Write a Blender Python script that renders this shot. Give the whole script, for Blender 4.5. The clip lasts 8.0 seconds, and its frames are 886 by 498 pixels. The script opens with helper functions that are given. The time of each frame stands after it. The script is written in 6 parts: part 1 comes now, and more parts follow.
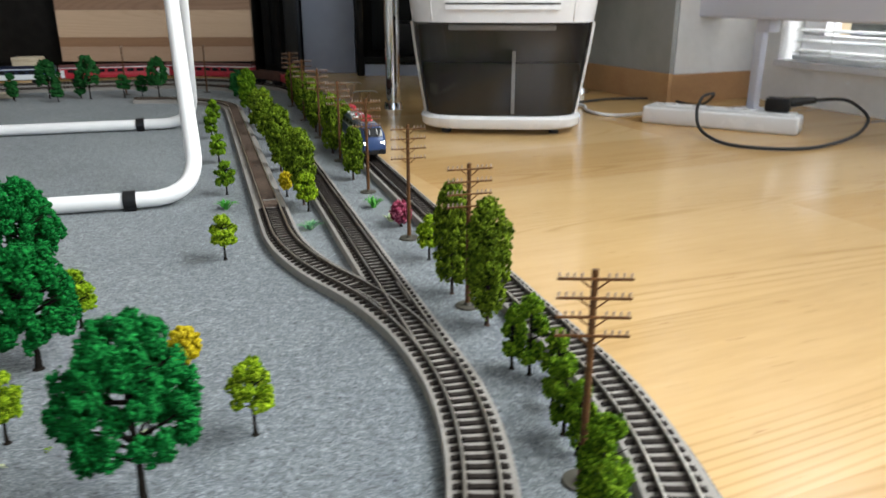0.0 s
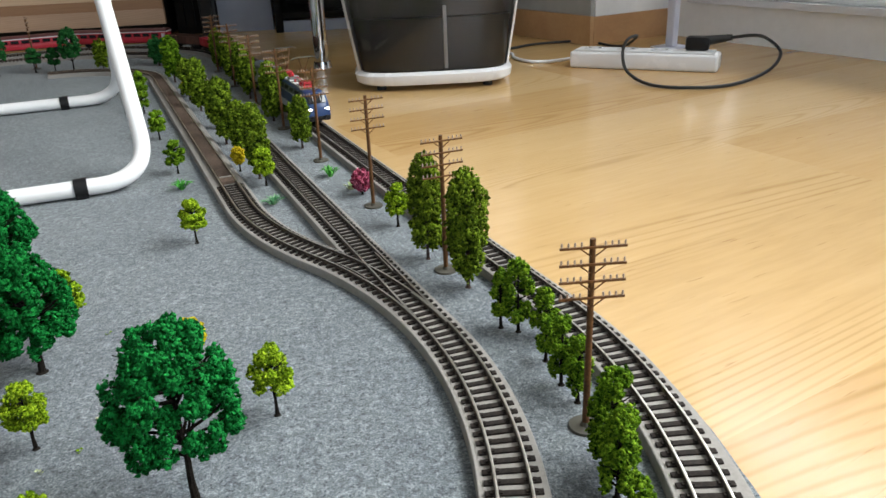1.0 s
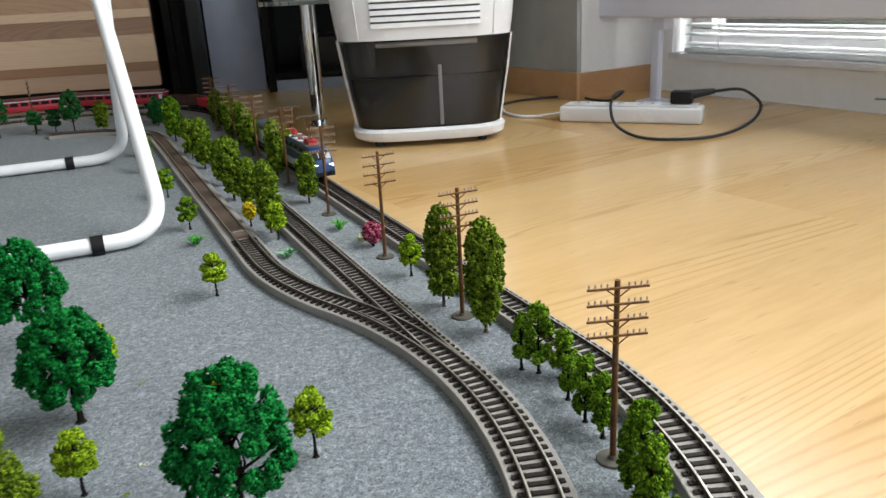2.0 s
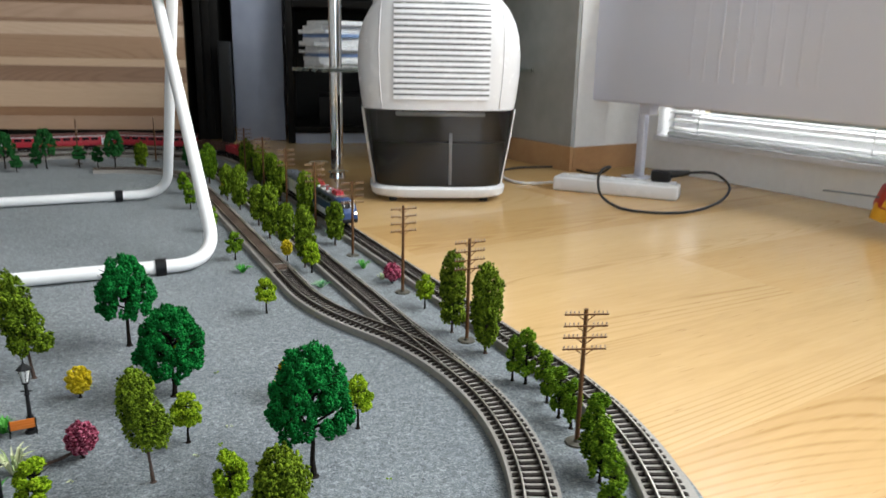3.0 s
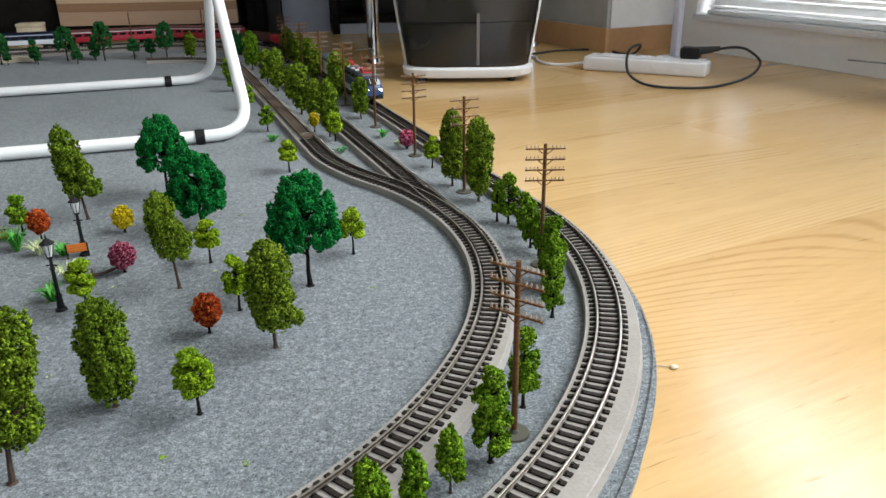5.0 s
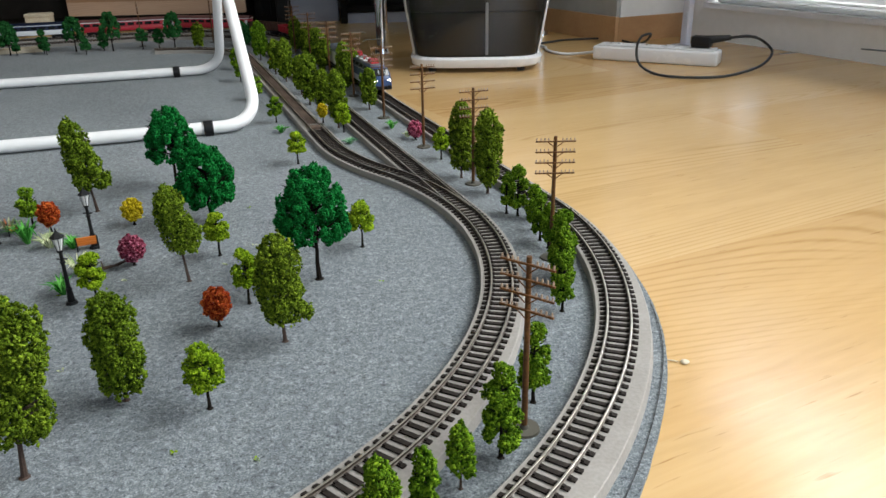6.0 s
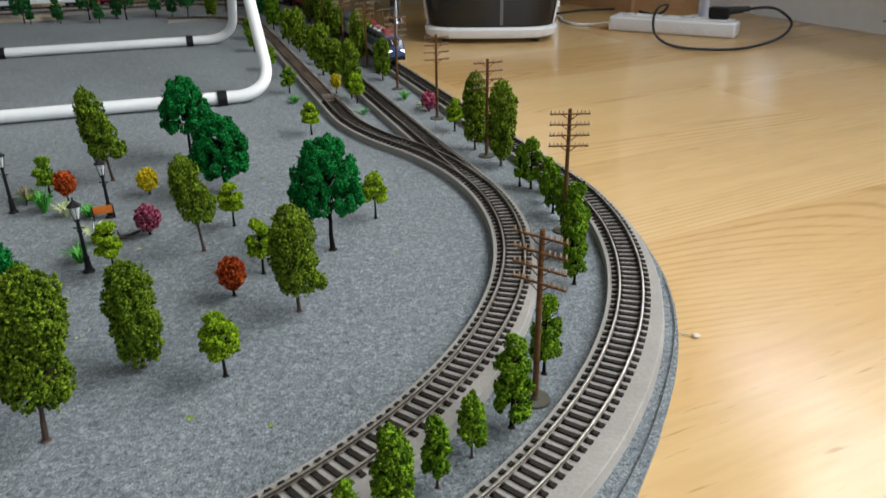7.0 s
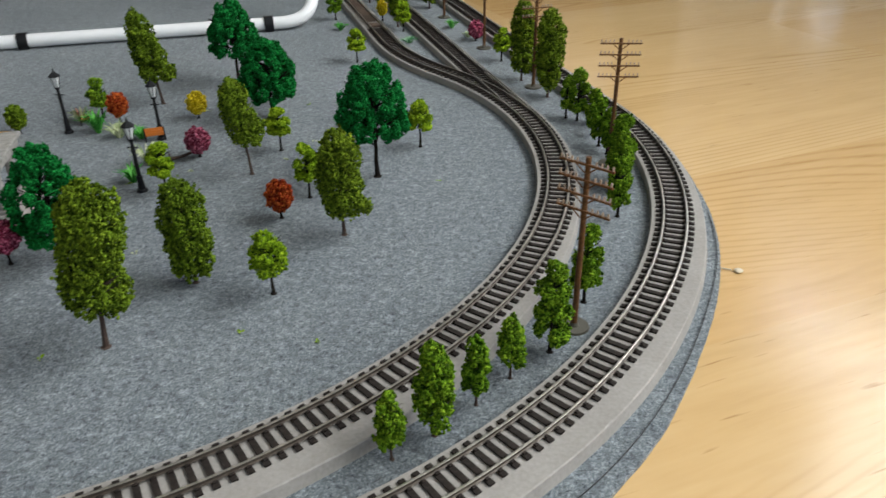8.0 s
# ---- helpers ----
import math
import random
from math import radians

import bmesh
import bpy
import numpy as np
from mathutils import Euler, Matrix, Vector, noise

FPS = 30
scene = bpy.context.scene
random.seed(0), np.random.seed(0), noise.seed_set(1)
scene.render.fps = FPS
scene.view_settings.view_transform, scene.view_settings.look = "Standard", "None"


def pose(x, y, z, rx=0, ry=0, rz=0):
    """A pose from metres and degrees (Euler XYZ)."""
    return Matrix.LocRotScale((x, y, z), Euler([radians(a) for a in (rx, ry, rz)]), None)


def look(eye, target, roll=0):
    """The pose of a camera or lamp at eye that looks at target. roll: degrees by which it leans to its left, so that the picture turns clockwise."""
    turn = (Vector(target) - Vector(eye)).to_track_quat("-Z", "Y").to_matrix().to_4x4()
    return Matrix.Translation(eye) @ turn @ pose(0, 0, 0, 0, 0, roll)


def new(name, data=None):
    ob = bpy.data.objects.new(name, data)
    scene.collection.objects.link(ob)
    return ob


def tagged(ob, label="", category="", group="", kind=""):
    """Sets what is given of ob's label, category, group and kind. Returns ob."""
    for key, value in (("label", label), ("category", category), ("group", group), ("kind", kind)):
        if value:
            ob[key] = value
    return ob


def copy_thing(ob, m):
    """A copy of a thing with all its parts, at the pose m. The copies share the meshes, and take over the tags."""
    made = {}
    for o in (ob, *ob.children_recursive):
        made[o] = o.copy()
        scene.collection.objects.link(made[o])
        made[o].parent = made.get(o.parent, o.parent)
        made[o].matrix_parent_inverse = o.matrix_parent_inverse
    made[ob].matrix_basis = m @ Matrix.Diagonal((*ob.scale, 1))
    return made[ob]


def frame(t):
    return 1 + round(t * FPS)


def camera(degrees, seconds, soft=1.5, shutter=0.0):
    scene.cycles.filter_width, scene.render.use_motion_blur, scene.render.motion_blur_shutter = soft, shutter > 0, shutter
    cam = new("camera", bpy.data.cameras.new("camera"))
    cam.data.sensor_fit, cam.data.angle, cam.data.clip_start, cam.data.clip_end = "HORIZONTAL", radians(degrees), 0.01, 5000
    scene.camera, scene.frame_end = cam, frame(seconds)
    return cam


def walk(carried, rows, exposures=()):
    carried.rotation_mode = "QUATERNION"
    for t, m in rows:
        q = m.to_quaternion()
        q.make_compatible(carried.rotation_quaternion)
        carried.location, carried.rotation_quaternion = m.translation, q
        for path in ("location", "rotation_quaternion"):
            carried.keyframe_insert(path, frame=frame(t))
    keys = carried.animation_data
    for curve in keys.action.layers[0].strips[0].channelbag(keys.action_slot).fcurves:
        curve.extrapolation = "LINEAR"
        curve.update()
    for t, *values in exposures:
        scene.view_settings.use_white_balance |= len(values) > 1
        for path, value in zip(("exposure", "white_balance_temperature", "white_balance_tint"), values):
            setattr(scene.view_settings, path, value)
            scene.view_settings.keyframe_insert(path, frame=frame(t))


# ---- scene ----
cam = camera(60.8, 8.0, shutter=0.45)
PATH = [
    (0, (0.094, 0.05, 0.222), (0.122, 1.943, -0.423), -0.0),
    (0.5, (0.04, 0.039, 0.235), (0.203, 1.883, -0.522), -1.9),
    (1, (0.053, 0.034, 0.248), (0.276, 1.86, -0.536), -2.5),
    (1.5, (0.047, 0.032, 0.25), (0.316, 1.875, -0.479), -2.8),
    (1.7, (0.038, 0.029, 0.251), (0.311, 1.887, -0.437), -3.4),
    (2.8, (-0.018, -0.102, 0.283), (0.296, 1.787, -0.295), 0.6),
    (3, (-0.026, -0.142, 0.29), (0.294, 1.764, -0.224), 1.2),
    (3.5, (0.02, -0.215, 0.274), (0.345, 1.715, -0.137), 1.0),
    (4, (0.022, -0.228, 0.251), (0.306, 1.705, -0.174), 0.2),
    (4.5, (0.027, -0.239, 0.253), (0.238, 1.652, -0.364), 0.1),
    (4.7, (0.033, -0.245, 0.261), (0.199, 1.612, -0.462), -0.5),
    (6, (0.032, -0.241, 0.266), (0.151, 1.597, -0.515), -1.0),
    (6.5, (0.032, -0.241, 0.266), (0.138, 1.593, -0.525), -1.1),
    (7, (0.031, -0.243, 0.267), (0.116, 1.566, -0.581), -0.9),
    (7.5, (0.031, -0.247, 0.266), (0.089, 1.51, -0.689), -0.7),
    (8, (0.028, -0.251, 0.264), (0.005, 1.483, -0.732), -0.8),
]
walk(cam, [(t, look(eye, target, roll)) for t, eye, target, roll in PATH], [(0, 0.92), (4, 0.94), (6, 0.72), (8, 0.44)])

# ---- world, sun, window light and added fill lamps ----
world = bpy.data.worlds.new("world")
scene.world = world
world.use_nodes = True
wn = world.node_tree
sky = wn.nodes.new("ShaderNodeTexSky")
sky.sky_type, sky.sun_disc = "NISHITA", False
sky.sun_elevation, sky.sun_rotation = radians(40), radians(67)
wn.links.new(sky.outputs[0], wn.nodes["Background"].inputs[0])
wn.nodes["Background"].inputs[1].default_value = 0.11

# the window wall runs past the layout on its far side
WALL_P, WALL_D = Vector((0.835, 1.70, 0)), Vector((0.387, -0.922, 0)).normalized()
WALL_N = Vector((-WALL_D.y, WALL_D.x, 0))          # points outdoors
ROOM_Z = -0.003


def along(k, off=0.0, z=0.0):
    "a point k metres along the window wall, off metres outdoors"
    return WALL_P + WALL_D * k + WALL_N * off + Vector((0, 0, z))


def area_lamp(name, at, facing, sx, sy, watts, colour):
    data = bpy.data.lights.new(name, "AREA")
    data.shape, data.size, data.size_y, data.energy, data.color = "RECTANGLE", sx, sy, watts, colour
    ob = new(name, data)
    ob.matrix_world = look(at, Vector(at) + Vector(facing))
    return ob


area_lamp("window_light", along(1.85, -0.012, 1.53), -WALL_N, 2.7, 1.00, 70.0, (0.955, 1.0, 1.0))
# added lamp in mid-air outside, lights the blind's slats from above
area_lamp("slat_fill_lamp", along(1.45, 0.40, 1.20), WALL_N * 0.45 + Vector((0, 0, -1.0)), 3.0, 0.4, 55.0, (0.96, 0.985, 1.0))
# added fill lamp behind the viewpoint, bluish, brightens surfaces facing south
area_lamp("rear_fill_light", (0.75, -2.17, 0.80), (0.0, 1.0, 0.0), 1.9, 1.1, 7.0, (0.66, 0.80, 1.0))


sun = bpy.data.lights.new("sun", "SUN")
sun.energy, sun.angle, sun.color = 0.5, radians(22), (1.0, 0.97, 0.93)
sun_ob = new("sun", sun)
sun_ob.matrix_world = look((3.0, 1.6, 2.4), (0.55, 0.57, 0.0))

# ---- materials ----
def material(name, colour, rough=0.6, metal=0.0):
    m = bpy.data.materials.new(name)
    m.use_nodes = True
    b = m.node_tree.nodes["Principled BSDF"]
    b.inputs["Base Color"].default_value = (*colour, 1)
    b.inputs["Roughness"].default_value = rough
    b.inputs["Metallic"].default_value = metal
    return m


def nd(m, kind, **values):
    n = m.node_tree.nodes.new(kind)
    for key, value in values.items():
        n.inputs[key].default_value = value
    return n


def link(m, a, b):
    m.node_tree.links.new(a, b)


def ramp(m, source, stops):
    n = m.node_tree.nodes.new("ShaderNodeValToRGB")
    while len(n.color_ramp.elements) < len(stops):
        n.color_ramp.elements.new(0.5)
    for e, (at, c) in zip(n.color_ramp.elements, stops):
        e.position, e.color = at, (*c, 1)
    link(m, source, n.inputs[0])
    return n


def bsdf(m):
    return m.node_tree.nodes["Principled BSDF"]


def bump(m, source, strength, distance):
    n = nd(m, "ShaderNodeBump", Strength=strength, Distance=distance)
    link(m, source, n.inputs["Height"])
    link(m, n.outputs[0], bsdf(m).inputs["Normal"])
    return n


def mix(m, fac, a, b, blend="MIX"):
    n = m.node_tree.nodes.new("ShaderNodeMix")
    n.data_type, n.blend_type = "RGBA", blend
    for k, v in ((0, fac), (6, a), (7, b)):
        if hasattr(v, "is_output"):
            link(m, v, n.inputs[k])
        elif k == 0:
            n.inputs[0].default_value = v
        else:
            n.inputs[k].default_value = (*v, 1)
    return n.outputs[2]


def noisy(name, dark, light, scale, rough=0.6, metal=0.0, relief=0.2, deep=0.0004, detail=4.0, coarse=None):
    "two-tone surface with grain at two scales and fine relief"
    m = material(name, light, rough, metal)
    tc = m.node_tree.nodes.new("ShaderNodeTexCoord")
    a = nd(m, "ShaderNodeTexNoise", Scale=scale, Detail=detail)
    b = nd(m, "ShaderNodeTexNoise", Scale=coarse or scale / 9, Detail=2.0)
    link(m, tc.outputs["Object"], a.inputs["Vector"])
    link(m, tc.outputs["Object"], b.inputs["Vector"])
    half = mix(m, 0.4, a.outputs[0], b.outputs[0])
    r = ramp(m, half, [(0.34, dark), (0.66, light)])
    link(m, r.outputs[0], bsdf(m).inputs["Base Color"])
    bump(m, a.outputs[0], relief, deep)
    return m


def plain_shell(name, colour, rough=0.35, metal=0.0, relief=0.05):
    "moulded plastic or paint with faint dust and smudges"
    m = material(name, colour, rough, metal)
    tc = m.node_tree.nodes.new("ShaderNodeTexCoord")
    a = nd(m, "ShaderNodeTexNoise", Scale=35.0, Detail=5.0)
    link(m, tc.outputs["Object"], a.inputs["Vector"])
    low = tuple(c * 0.97 for c in colour)
    r = ramp(m, a.outputs[0], [(0.3, low), (0.62, colour)])
    link(m, r.outputs[0], bsdf(m).inputs["Base Color"])
    k = nd(m, "ShaderNodeMapRange")
    k.inputs["To Min"].default_value, k.inputs["To Max"].default_value = rough * 0.92, min(1, rough * 1.14)
    link(m, a.outputs[0], k.inputs[0])
    link(m, k.outputs[0], bsdf(m).inputs["Roughness"])
    if relief:
        b = nd(m, "ShaderNodeTexNoise", Scale=900.0, Detail=2.0)
        link(m, tc.outputs["Object"], b.inputs["Vector"])
        bump(m, b.outputs[0], relief, 0.0002)
    return m


def foliage(name, dark, light, tip):
    "crumbled foam leaves: each crumb has its own tone"
    m = material(name, light, 0.85)
    g = m.node_tree.nodes.new("ShaderNodeNewGeometry")
    oi = m.node_tree.nodes.new("ShaderNodeObjectInfo")
    tc = m.node_tree.nodes.new("ShaderNodeTexCoord")
    r = ramp(m, g.outputs["Random Per Island"], [(0.0, dark), (0.55, light), (1.0, tip)])
    a = nd(m, "ShaderNodeTexNoise", Scale=1500.0, Detail=3.0)
    link(m, tc.outputs["Object"], a.inputs["Vector"])
    shade = ramp(m, a.outputs[0], [(0.3, (0.7, 0.7, 0.7)), (0.7, (1.2, 1.2, 1.12))])
    c = mix(m, 1.0, r.outputs[0], shade.outputs[0], "MULTIPLY")
    tone = ramp(m, oi.outputs["Random"], [(0.0, (0.86, 0.9, 0.8)), (1.0, (1.1, 1.06, 1.0))])
    c = mix(m, 1.0, c, tone.outputs[0], "MULTIPLY")
    link(m, c, bsdf(m).inputs["Base Color"])
    bsdf(m).inputs["Specular IOR Level"].default_value = 0.06
    bump(m, a.outputs[0], 0.6, 0.0006)
    return m


def wood(name, tones, along_axis, scale, rough, ring, gloss=0.0, relief=0.08, knots=False):
    "long grain with cathedral rings; every plank takes its own stretch of grain"
    m = material(name, tones[1], rough)
    tc = m.node_tree.nodes.new("ShaderNodeTexCoord")
    oi = m.node_tree.nodes.new("ShaderNodeObjectInfo")
    add = nd(m, "ShaderNodeVectorMath")
    add.operation = "ADD"
    mul = nd(m, "ShaderNodeVectorMath")
    mul.operation = "SCALE"
    mul.inputs[0].default_value = (7.1, 13.7, 3.3)
    link(m, oi.outputs["Random"], mul.inputs["Scale"])
    link(m, tc.outputs["Object"], add.inputs[0])
    link(m, mul.outputs[0], add.inputs[1])
    mp = m.node_tree.nodes.new("ShaderNodeMapping")
    mp.inputs["Scale"].default_value = tuple(0.12 if i == along_axis else 1.0 for i in range(3))
    link(m, add.outputs[0], mp.inputs["Vector"])
    wide = m.node_tree.nodes.new("ShaderNodeMapping")
    wide.inputs["Scale"].default_value = tuple(0.11 if i == along_axis else 1.0 for i in range(3))
    link(m, add.outputs[0], wide.inputs["Vector"])
    warp = nd(m, "ShaderNodeTexNoise", Scale=scale, Detail=0.35)
    link(m, wide.outputs[0], warp.inputs["Vector"])
    fine = nd(m, "ShaderNodeTexNoise", Scale=scale * 38, Detail=5.0)
    link(m, mp.outputs[0], fine.inputs["Vector"])
    rings = nd(m, "ShaderNodeMath")
    rings.operation = "MULTIPLY"
    rings.inputs[1].default_value = ring
    link(m, warp.outputs[0], rings.inputs[0])
    saw = nd(m, "ShaderNodeMath")
    saw.operation = "PINGPONG"
    saw.inputs[1].default_value = 1.0
    link(m, rings.outputs[0], saw.inputs[0])
    broad = nd(m, "ShaderNodeTexNoise", Scale=scale * 0.6, Detail=3.0)
    link(m, mp.outputs[0], broad.inputs["Vector"])
    patch = nd(m, "ShaderNodeTexNoise", Scale=scale * 1.3, Detail=1.0)
    link(m, wide.outputs[0], patch.inputs["Vector"])
    line = nd(m, "ShaderNodeMapRange")
    line.interpolation_type = "SMOOTHSTEP"
    line.inputs["From Max"].default_value = 0.55
    line.inputs["To Min"].default_value, line.inputs["To Max"].default_value = (0.39, 0.57) if knots else (0.44, 0.56)
    link(m, saw.outputs[0], line.inputs[0])
    long = m.node_tree.nodes.new("ShaderNodeMapping")
    long.inputs["Scale"].default_value = tuple(0.045 if i == along_axis else 1.0 for i in range(3))
    link(m, add.outputs[0], long.inputs["Vector"])
    streak = nd(m, "ShaderNodeTexNoise", Scale=scale * 11, Detail=4.0, Roughness=0.65)
    link(m, long.outputs[0], streak.inputs["Vector"])
    where = ramp(m, patch.outputs[0], [(0.50, (0.03, 0.03, 0.03)), (0.58, (1, 1, 1))])
    f = mix(m, where.outputs[0], (0.54, 0.54, 0.54), line.outputs[0])
    f = mix(m, 0.20, f, streak.outputs[0])
    f = mix(m, 0.16, f, fine.outputs[0])
    f = mix(m, 0.30, f, broad.outputs[0])
    r = ramp(m, f, [(0.34, tones[0]), (0.5, tones[1]), (0.64, tones[2])])
    tone = ramp(m, oi.outputs["Random"], [(0.0, (0.93, 0.86, 0.77)), (0.5, (1.0, 1.0, 1.0)), (1.0, (1.04, 1.07, 1.13))])
    c = mix(m, 1.0, r.outputs[0], tone.outputs[0], "MULTIPLY")
    if knots:
        pore = m.node_tree.nodes.new("ShaderNodeMapping")
        pore.inputs["Scale"].default_value = tuple(0.085 if i == along_axis else 1.0 for i in range(3))
        link(m, add.outputs[0], pore.inputs["Vector"])
        dash = nd(m, "ShaderNodeTexNoise", Scale=scale * 62, Detail=2.0, Roughness=0.5)
        link(m, pore.outputs[0], dash.inputs["Vector"])
        dark = ramp(m, dash.outputs[0], [(0.23, (0.70, 0.63, 0.57)), (0.32, (1, 1, 1))])
        c = mix(m, 1.0, c, dark.outputs[0], "MULTIPLY")
        vor = nd(m, "ShaderNodeTexVoronoi", Scale=2.6)
        link(m, wide.outputs[0], vor.inputs["Vector"])
        dots = ramp(m, vor.outputs["Distance"], [(0.012, (0.5, 0.42, 0.34)), (0.045, (1, 1, 1))])
        c = mix(m, 1.0, c, dots.outputs[0], "MULTIPLY")
    link(m, c, bsdf(m).inputs["Base Color"])
    bsdf(m).inputs["Coat Weight"].default_value = gloss
    bsdf(m).inputs["Coat Roughness"].default_value = 0.2
    bump(m, fine.outputs[0], relief, 0.0003)
    return m


def felt_material():
    m = material("grey_felt", (0.3, 0.31, 0.33), 0.95)
    tc = m.node_tree.nodes.new("ShaderNodeTexCoord")
    a = nd(m, "ShaderNodeTexNoise", Scale=240.0, Detail=6.0, Roughness=0.8, Distortion=0.6)
    b = nd(m, "ShaderNodeTexNoise", Scale=760.0, Detail=3.0, Roughness=0.75)
    c = nd(m, "ShaderNodeTexNoise", Scale=9.0, Detail=3.0)
    d = nd(m, "ShaderNodeTexNoise", Scale=85.0, Detail=3.0, Roughness=0.6)
    e = nd(m, "ShaderNodeTexNoise", Scale=430.0, Detail=1.0)
    for n in (a, b, c, d, e):
        link(m, tc.outputs["Object"], n.inputs["Vector"])
    f = mix(m, 0.45, a.outputs[0], b.outputs[0])
    r = ramp(m, f, [(0.37, (0.047, 0.053, 0.060)), (0.5, (0.142, 0.160, 0.172)), (0.63, (0.35, 0.38, 0.40))])
    blotch = ramp(m, d.outputs[0], [(0.34, (0.86, 0.87, 0.89)), (0.66, (1.12, 1.12, 1.1))])
    patch = ramp(m, c.outputs[0], [(0.3, (0.88, 0.89, 0.9)), (0.7, (1.06, 1.06, 1.05))])
    fleck = ramp(m, e.outputs[0], [(0.30, (0.42, 0.44, 0.48)), (0.40, (1, 1, 1)), (0.70, (1, 1, 1)), (0.78, (1.4, 1.4, 1.4))])
    col = mix(m, 1.0, r.outputs[0], blotch.outputs[0], "MULTIPLY")
    col = mix(m, 1.0, col, patch.outputs[0], "MULTIPLY")
    col = mix(m, 1.0, col, fleck.outputs[0], "MULTIPLY")
    link(m, col, bsdf(m).inputs["Base Color"])
    bsdf(m).inputs["Sheen Weight"].default_value = 0.15
    bsdf(m).inputs["Specular IOR Level"].default_value = 0.15
    bump(m, f, 0.7, 0.0012)
    return m


def glass(name, colour, rough=0.02):
    m = material(name, colour, rough)
    bsdf(m).inputs["Transmission Weight"].default_value = 1.0
    bsdf(m).inputs["IOR"].default_value = 1.45
    return m


def lit(name, colour, strength):
    m = material(name, colour, 0.4)
    bsdf(m).inputs["Emission Color"].default_value = (*colour, 1)
    bsdf(m).inputs["Emission Strength"].default_value = strength
    return m


FELT = felt_material()
OAK = wood("honey_laminate", ((0.340, 0.195, 0.066), (0.505, 0.324, 0.140), (0.595, 0.405, 0.198)), 0, 4.6, 0.185, 165.0, 0.0, 0.03, True)
bsdf(OAK).inputs["Specular IOR Level"].default_value = 0.3
VENEER_LIGHT = wood("light_walnut_strip", ((0.40, 0.27, 0.17), (0.52, 0.37, 0.25), (0.60, 0.44, 0.31)), 0, 7.0, 0.45, 110.0, 0.0, 0.05)
VENEER_MID = wood("tan_walnut_strip", ((0.25, 0.15, 0.09), (0.38, 0.25, 0.165), (0.47, 0.32, 0.22)), 0, 7.0, 0.45, 110.0, 0.0, 0.05)
VENEER_DARK = wood("brown_walnut_strip", ((0.15, 0.08, 0.045), (0.25, 0.145, 0.088), (0.34, 0.21, 0.13)), 0, 7.0, 0.45, 110.0, 0.0, 0.05)
BED = noisy("grey_brown_roadbed_plastic", (0.235, 0.217, 0.198), (0.305, 0.283, 0.260), 420.0, 0.75, 0, 0.5, 0.0004)
INFILL = noisy("rust_brown_infill", (0.05, 0.032, 0.022), (0.13, 0.085, 0.06), 300.0, 0.8, 0, 0.5, 0.0004)
TIE = noisy("dark_brown_sleeper_plastic", (0.010, 0.008, 0.007), (0.034, 0.026, 0.022), 700.0, 0.8, 0, 0.4, 0.0002)
bsdf(TIE).inputs["Specular IOR Level"].default_value = 0.15
RAIL = noisy("nickel_silver_rail", (0.52, 0.48, 0.42), (0.72, 0.68, 0.61), 260.0, 0.30, 0.9, 0.1, 0.0001)
RAIL_SIDE = noisy("brown_weathered_rail_side", (0.045, 0.033, 0.025), (0.10, 0.078, 0.06), 400.0, 0.5, 0.3, 0.2, 0.0001)
BARK = noisy("black_brown_trunk", (0.006, 0.005, 0.004), (0.022, 0.018, 0.015), 900.0, 0.8, 0, 0.6, 0.0004)
bsdf(BARK).inputs["Specular IOR Level"].default_value = 0.03
REDBARK = noisy("reddish_brown_trunk", (0.022, 0.013, 0.009), (0.075, 0.042, 0.029), 900.0, 0.8, 0, 0.6, 0.0004)
LEAF_DARK = foliage("deep_green_foam", (0.002, 0.034, 0.008), (0.006, 0.148, 0.031), (0.016, 0.27, 0.058))
LEAF_OLIVE = foliage("olive_green_foam", (0.012, 0.024, 0.002), (0.104, 0.170, 0.011), (0.23, 0.33, 0.026))
LEAF_LIME = foliage("lime_green_foam", (0.036, 0.075, 0.003), (0.19, 0.32, 0.010), (0.40, 0.55, 0.03))
LEAF_MID = foliage("leaf_green_foam", (0.011, 0.036, 0.002), (0.102, 0.212, 0.010), (0.24, 0.39, 0.026))
LEAF_FAR = foliage("shade_green_foam", (0.006, 0.05, 0.014), (0.018, 0.105, 0.03), (0.04, 0.17, 0.05))
LEAF_RED = foliage("brick_red_foam", (0.09, 0.010, 0.003), (0.38, 0.045, 0.012), (0.70, 0.17, 0.04))
LEAF_PINK = foliage("magenta_foam", (0.06, 0.010, 0.016), (0.32, 0.04, 0.10), (0.75, 0.24, 0.40))
LEAF_YELLOW = foliage("yellow_foam", (0.22, 0.15, 0.004), (0.60, 0.46, 0.012), (0.75, 0.62, 0.05))
GRASS = foliage("bright_grass_blades", (0.02, 0.16, 0.02), (0.08, 0.36, 0.06), (0.2, 0.55, 0.14))
GRASS_PALE = foliage("pale_grass_blades", (0.25, 0.33, 0.16), (0.5, 0.56, 0.36), (0.72, 0.74, 0.55))
GRASS_MINT = foliage("mint_grass_blades", (0.06, 0.2, 0.1), (0.15, 0.36, 0.2), (0.36, 0.55, 0.36))
POLE = noisy("brown_moulded_pole", (0.078, 0.034, 0.012), (0.185, 0.080, 0.027), 500.0, 0.5, 0, 0.3, 0.0003)
POST = noisy("dark_brown_pole", (0.055, 0.025, 0.010), (0.140, 0.064, 0.023), 500.0, 0.55, 0, 0.3, 0.0003)
for m in (POLE, POST):
    bsdf(m).inputs["Specular IOR Level"].default_value = 0.2
# glossy brown, lightened so that the insulators' pale glint is in the colour
INSUL = plain_shell("insulator_brown_with_glint", (0.40, 0.30, 0.23), 0.18, 0.0, 0)
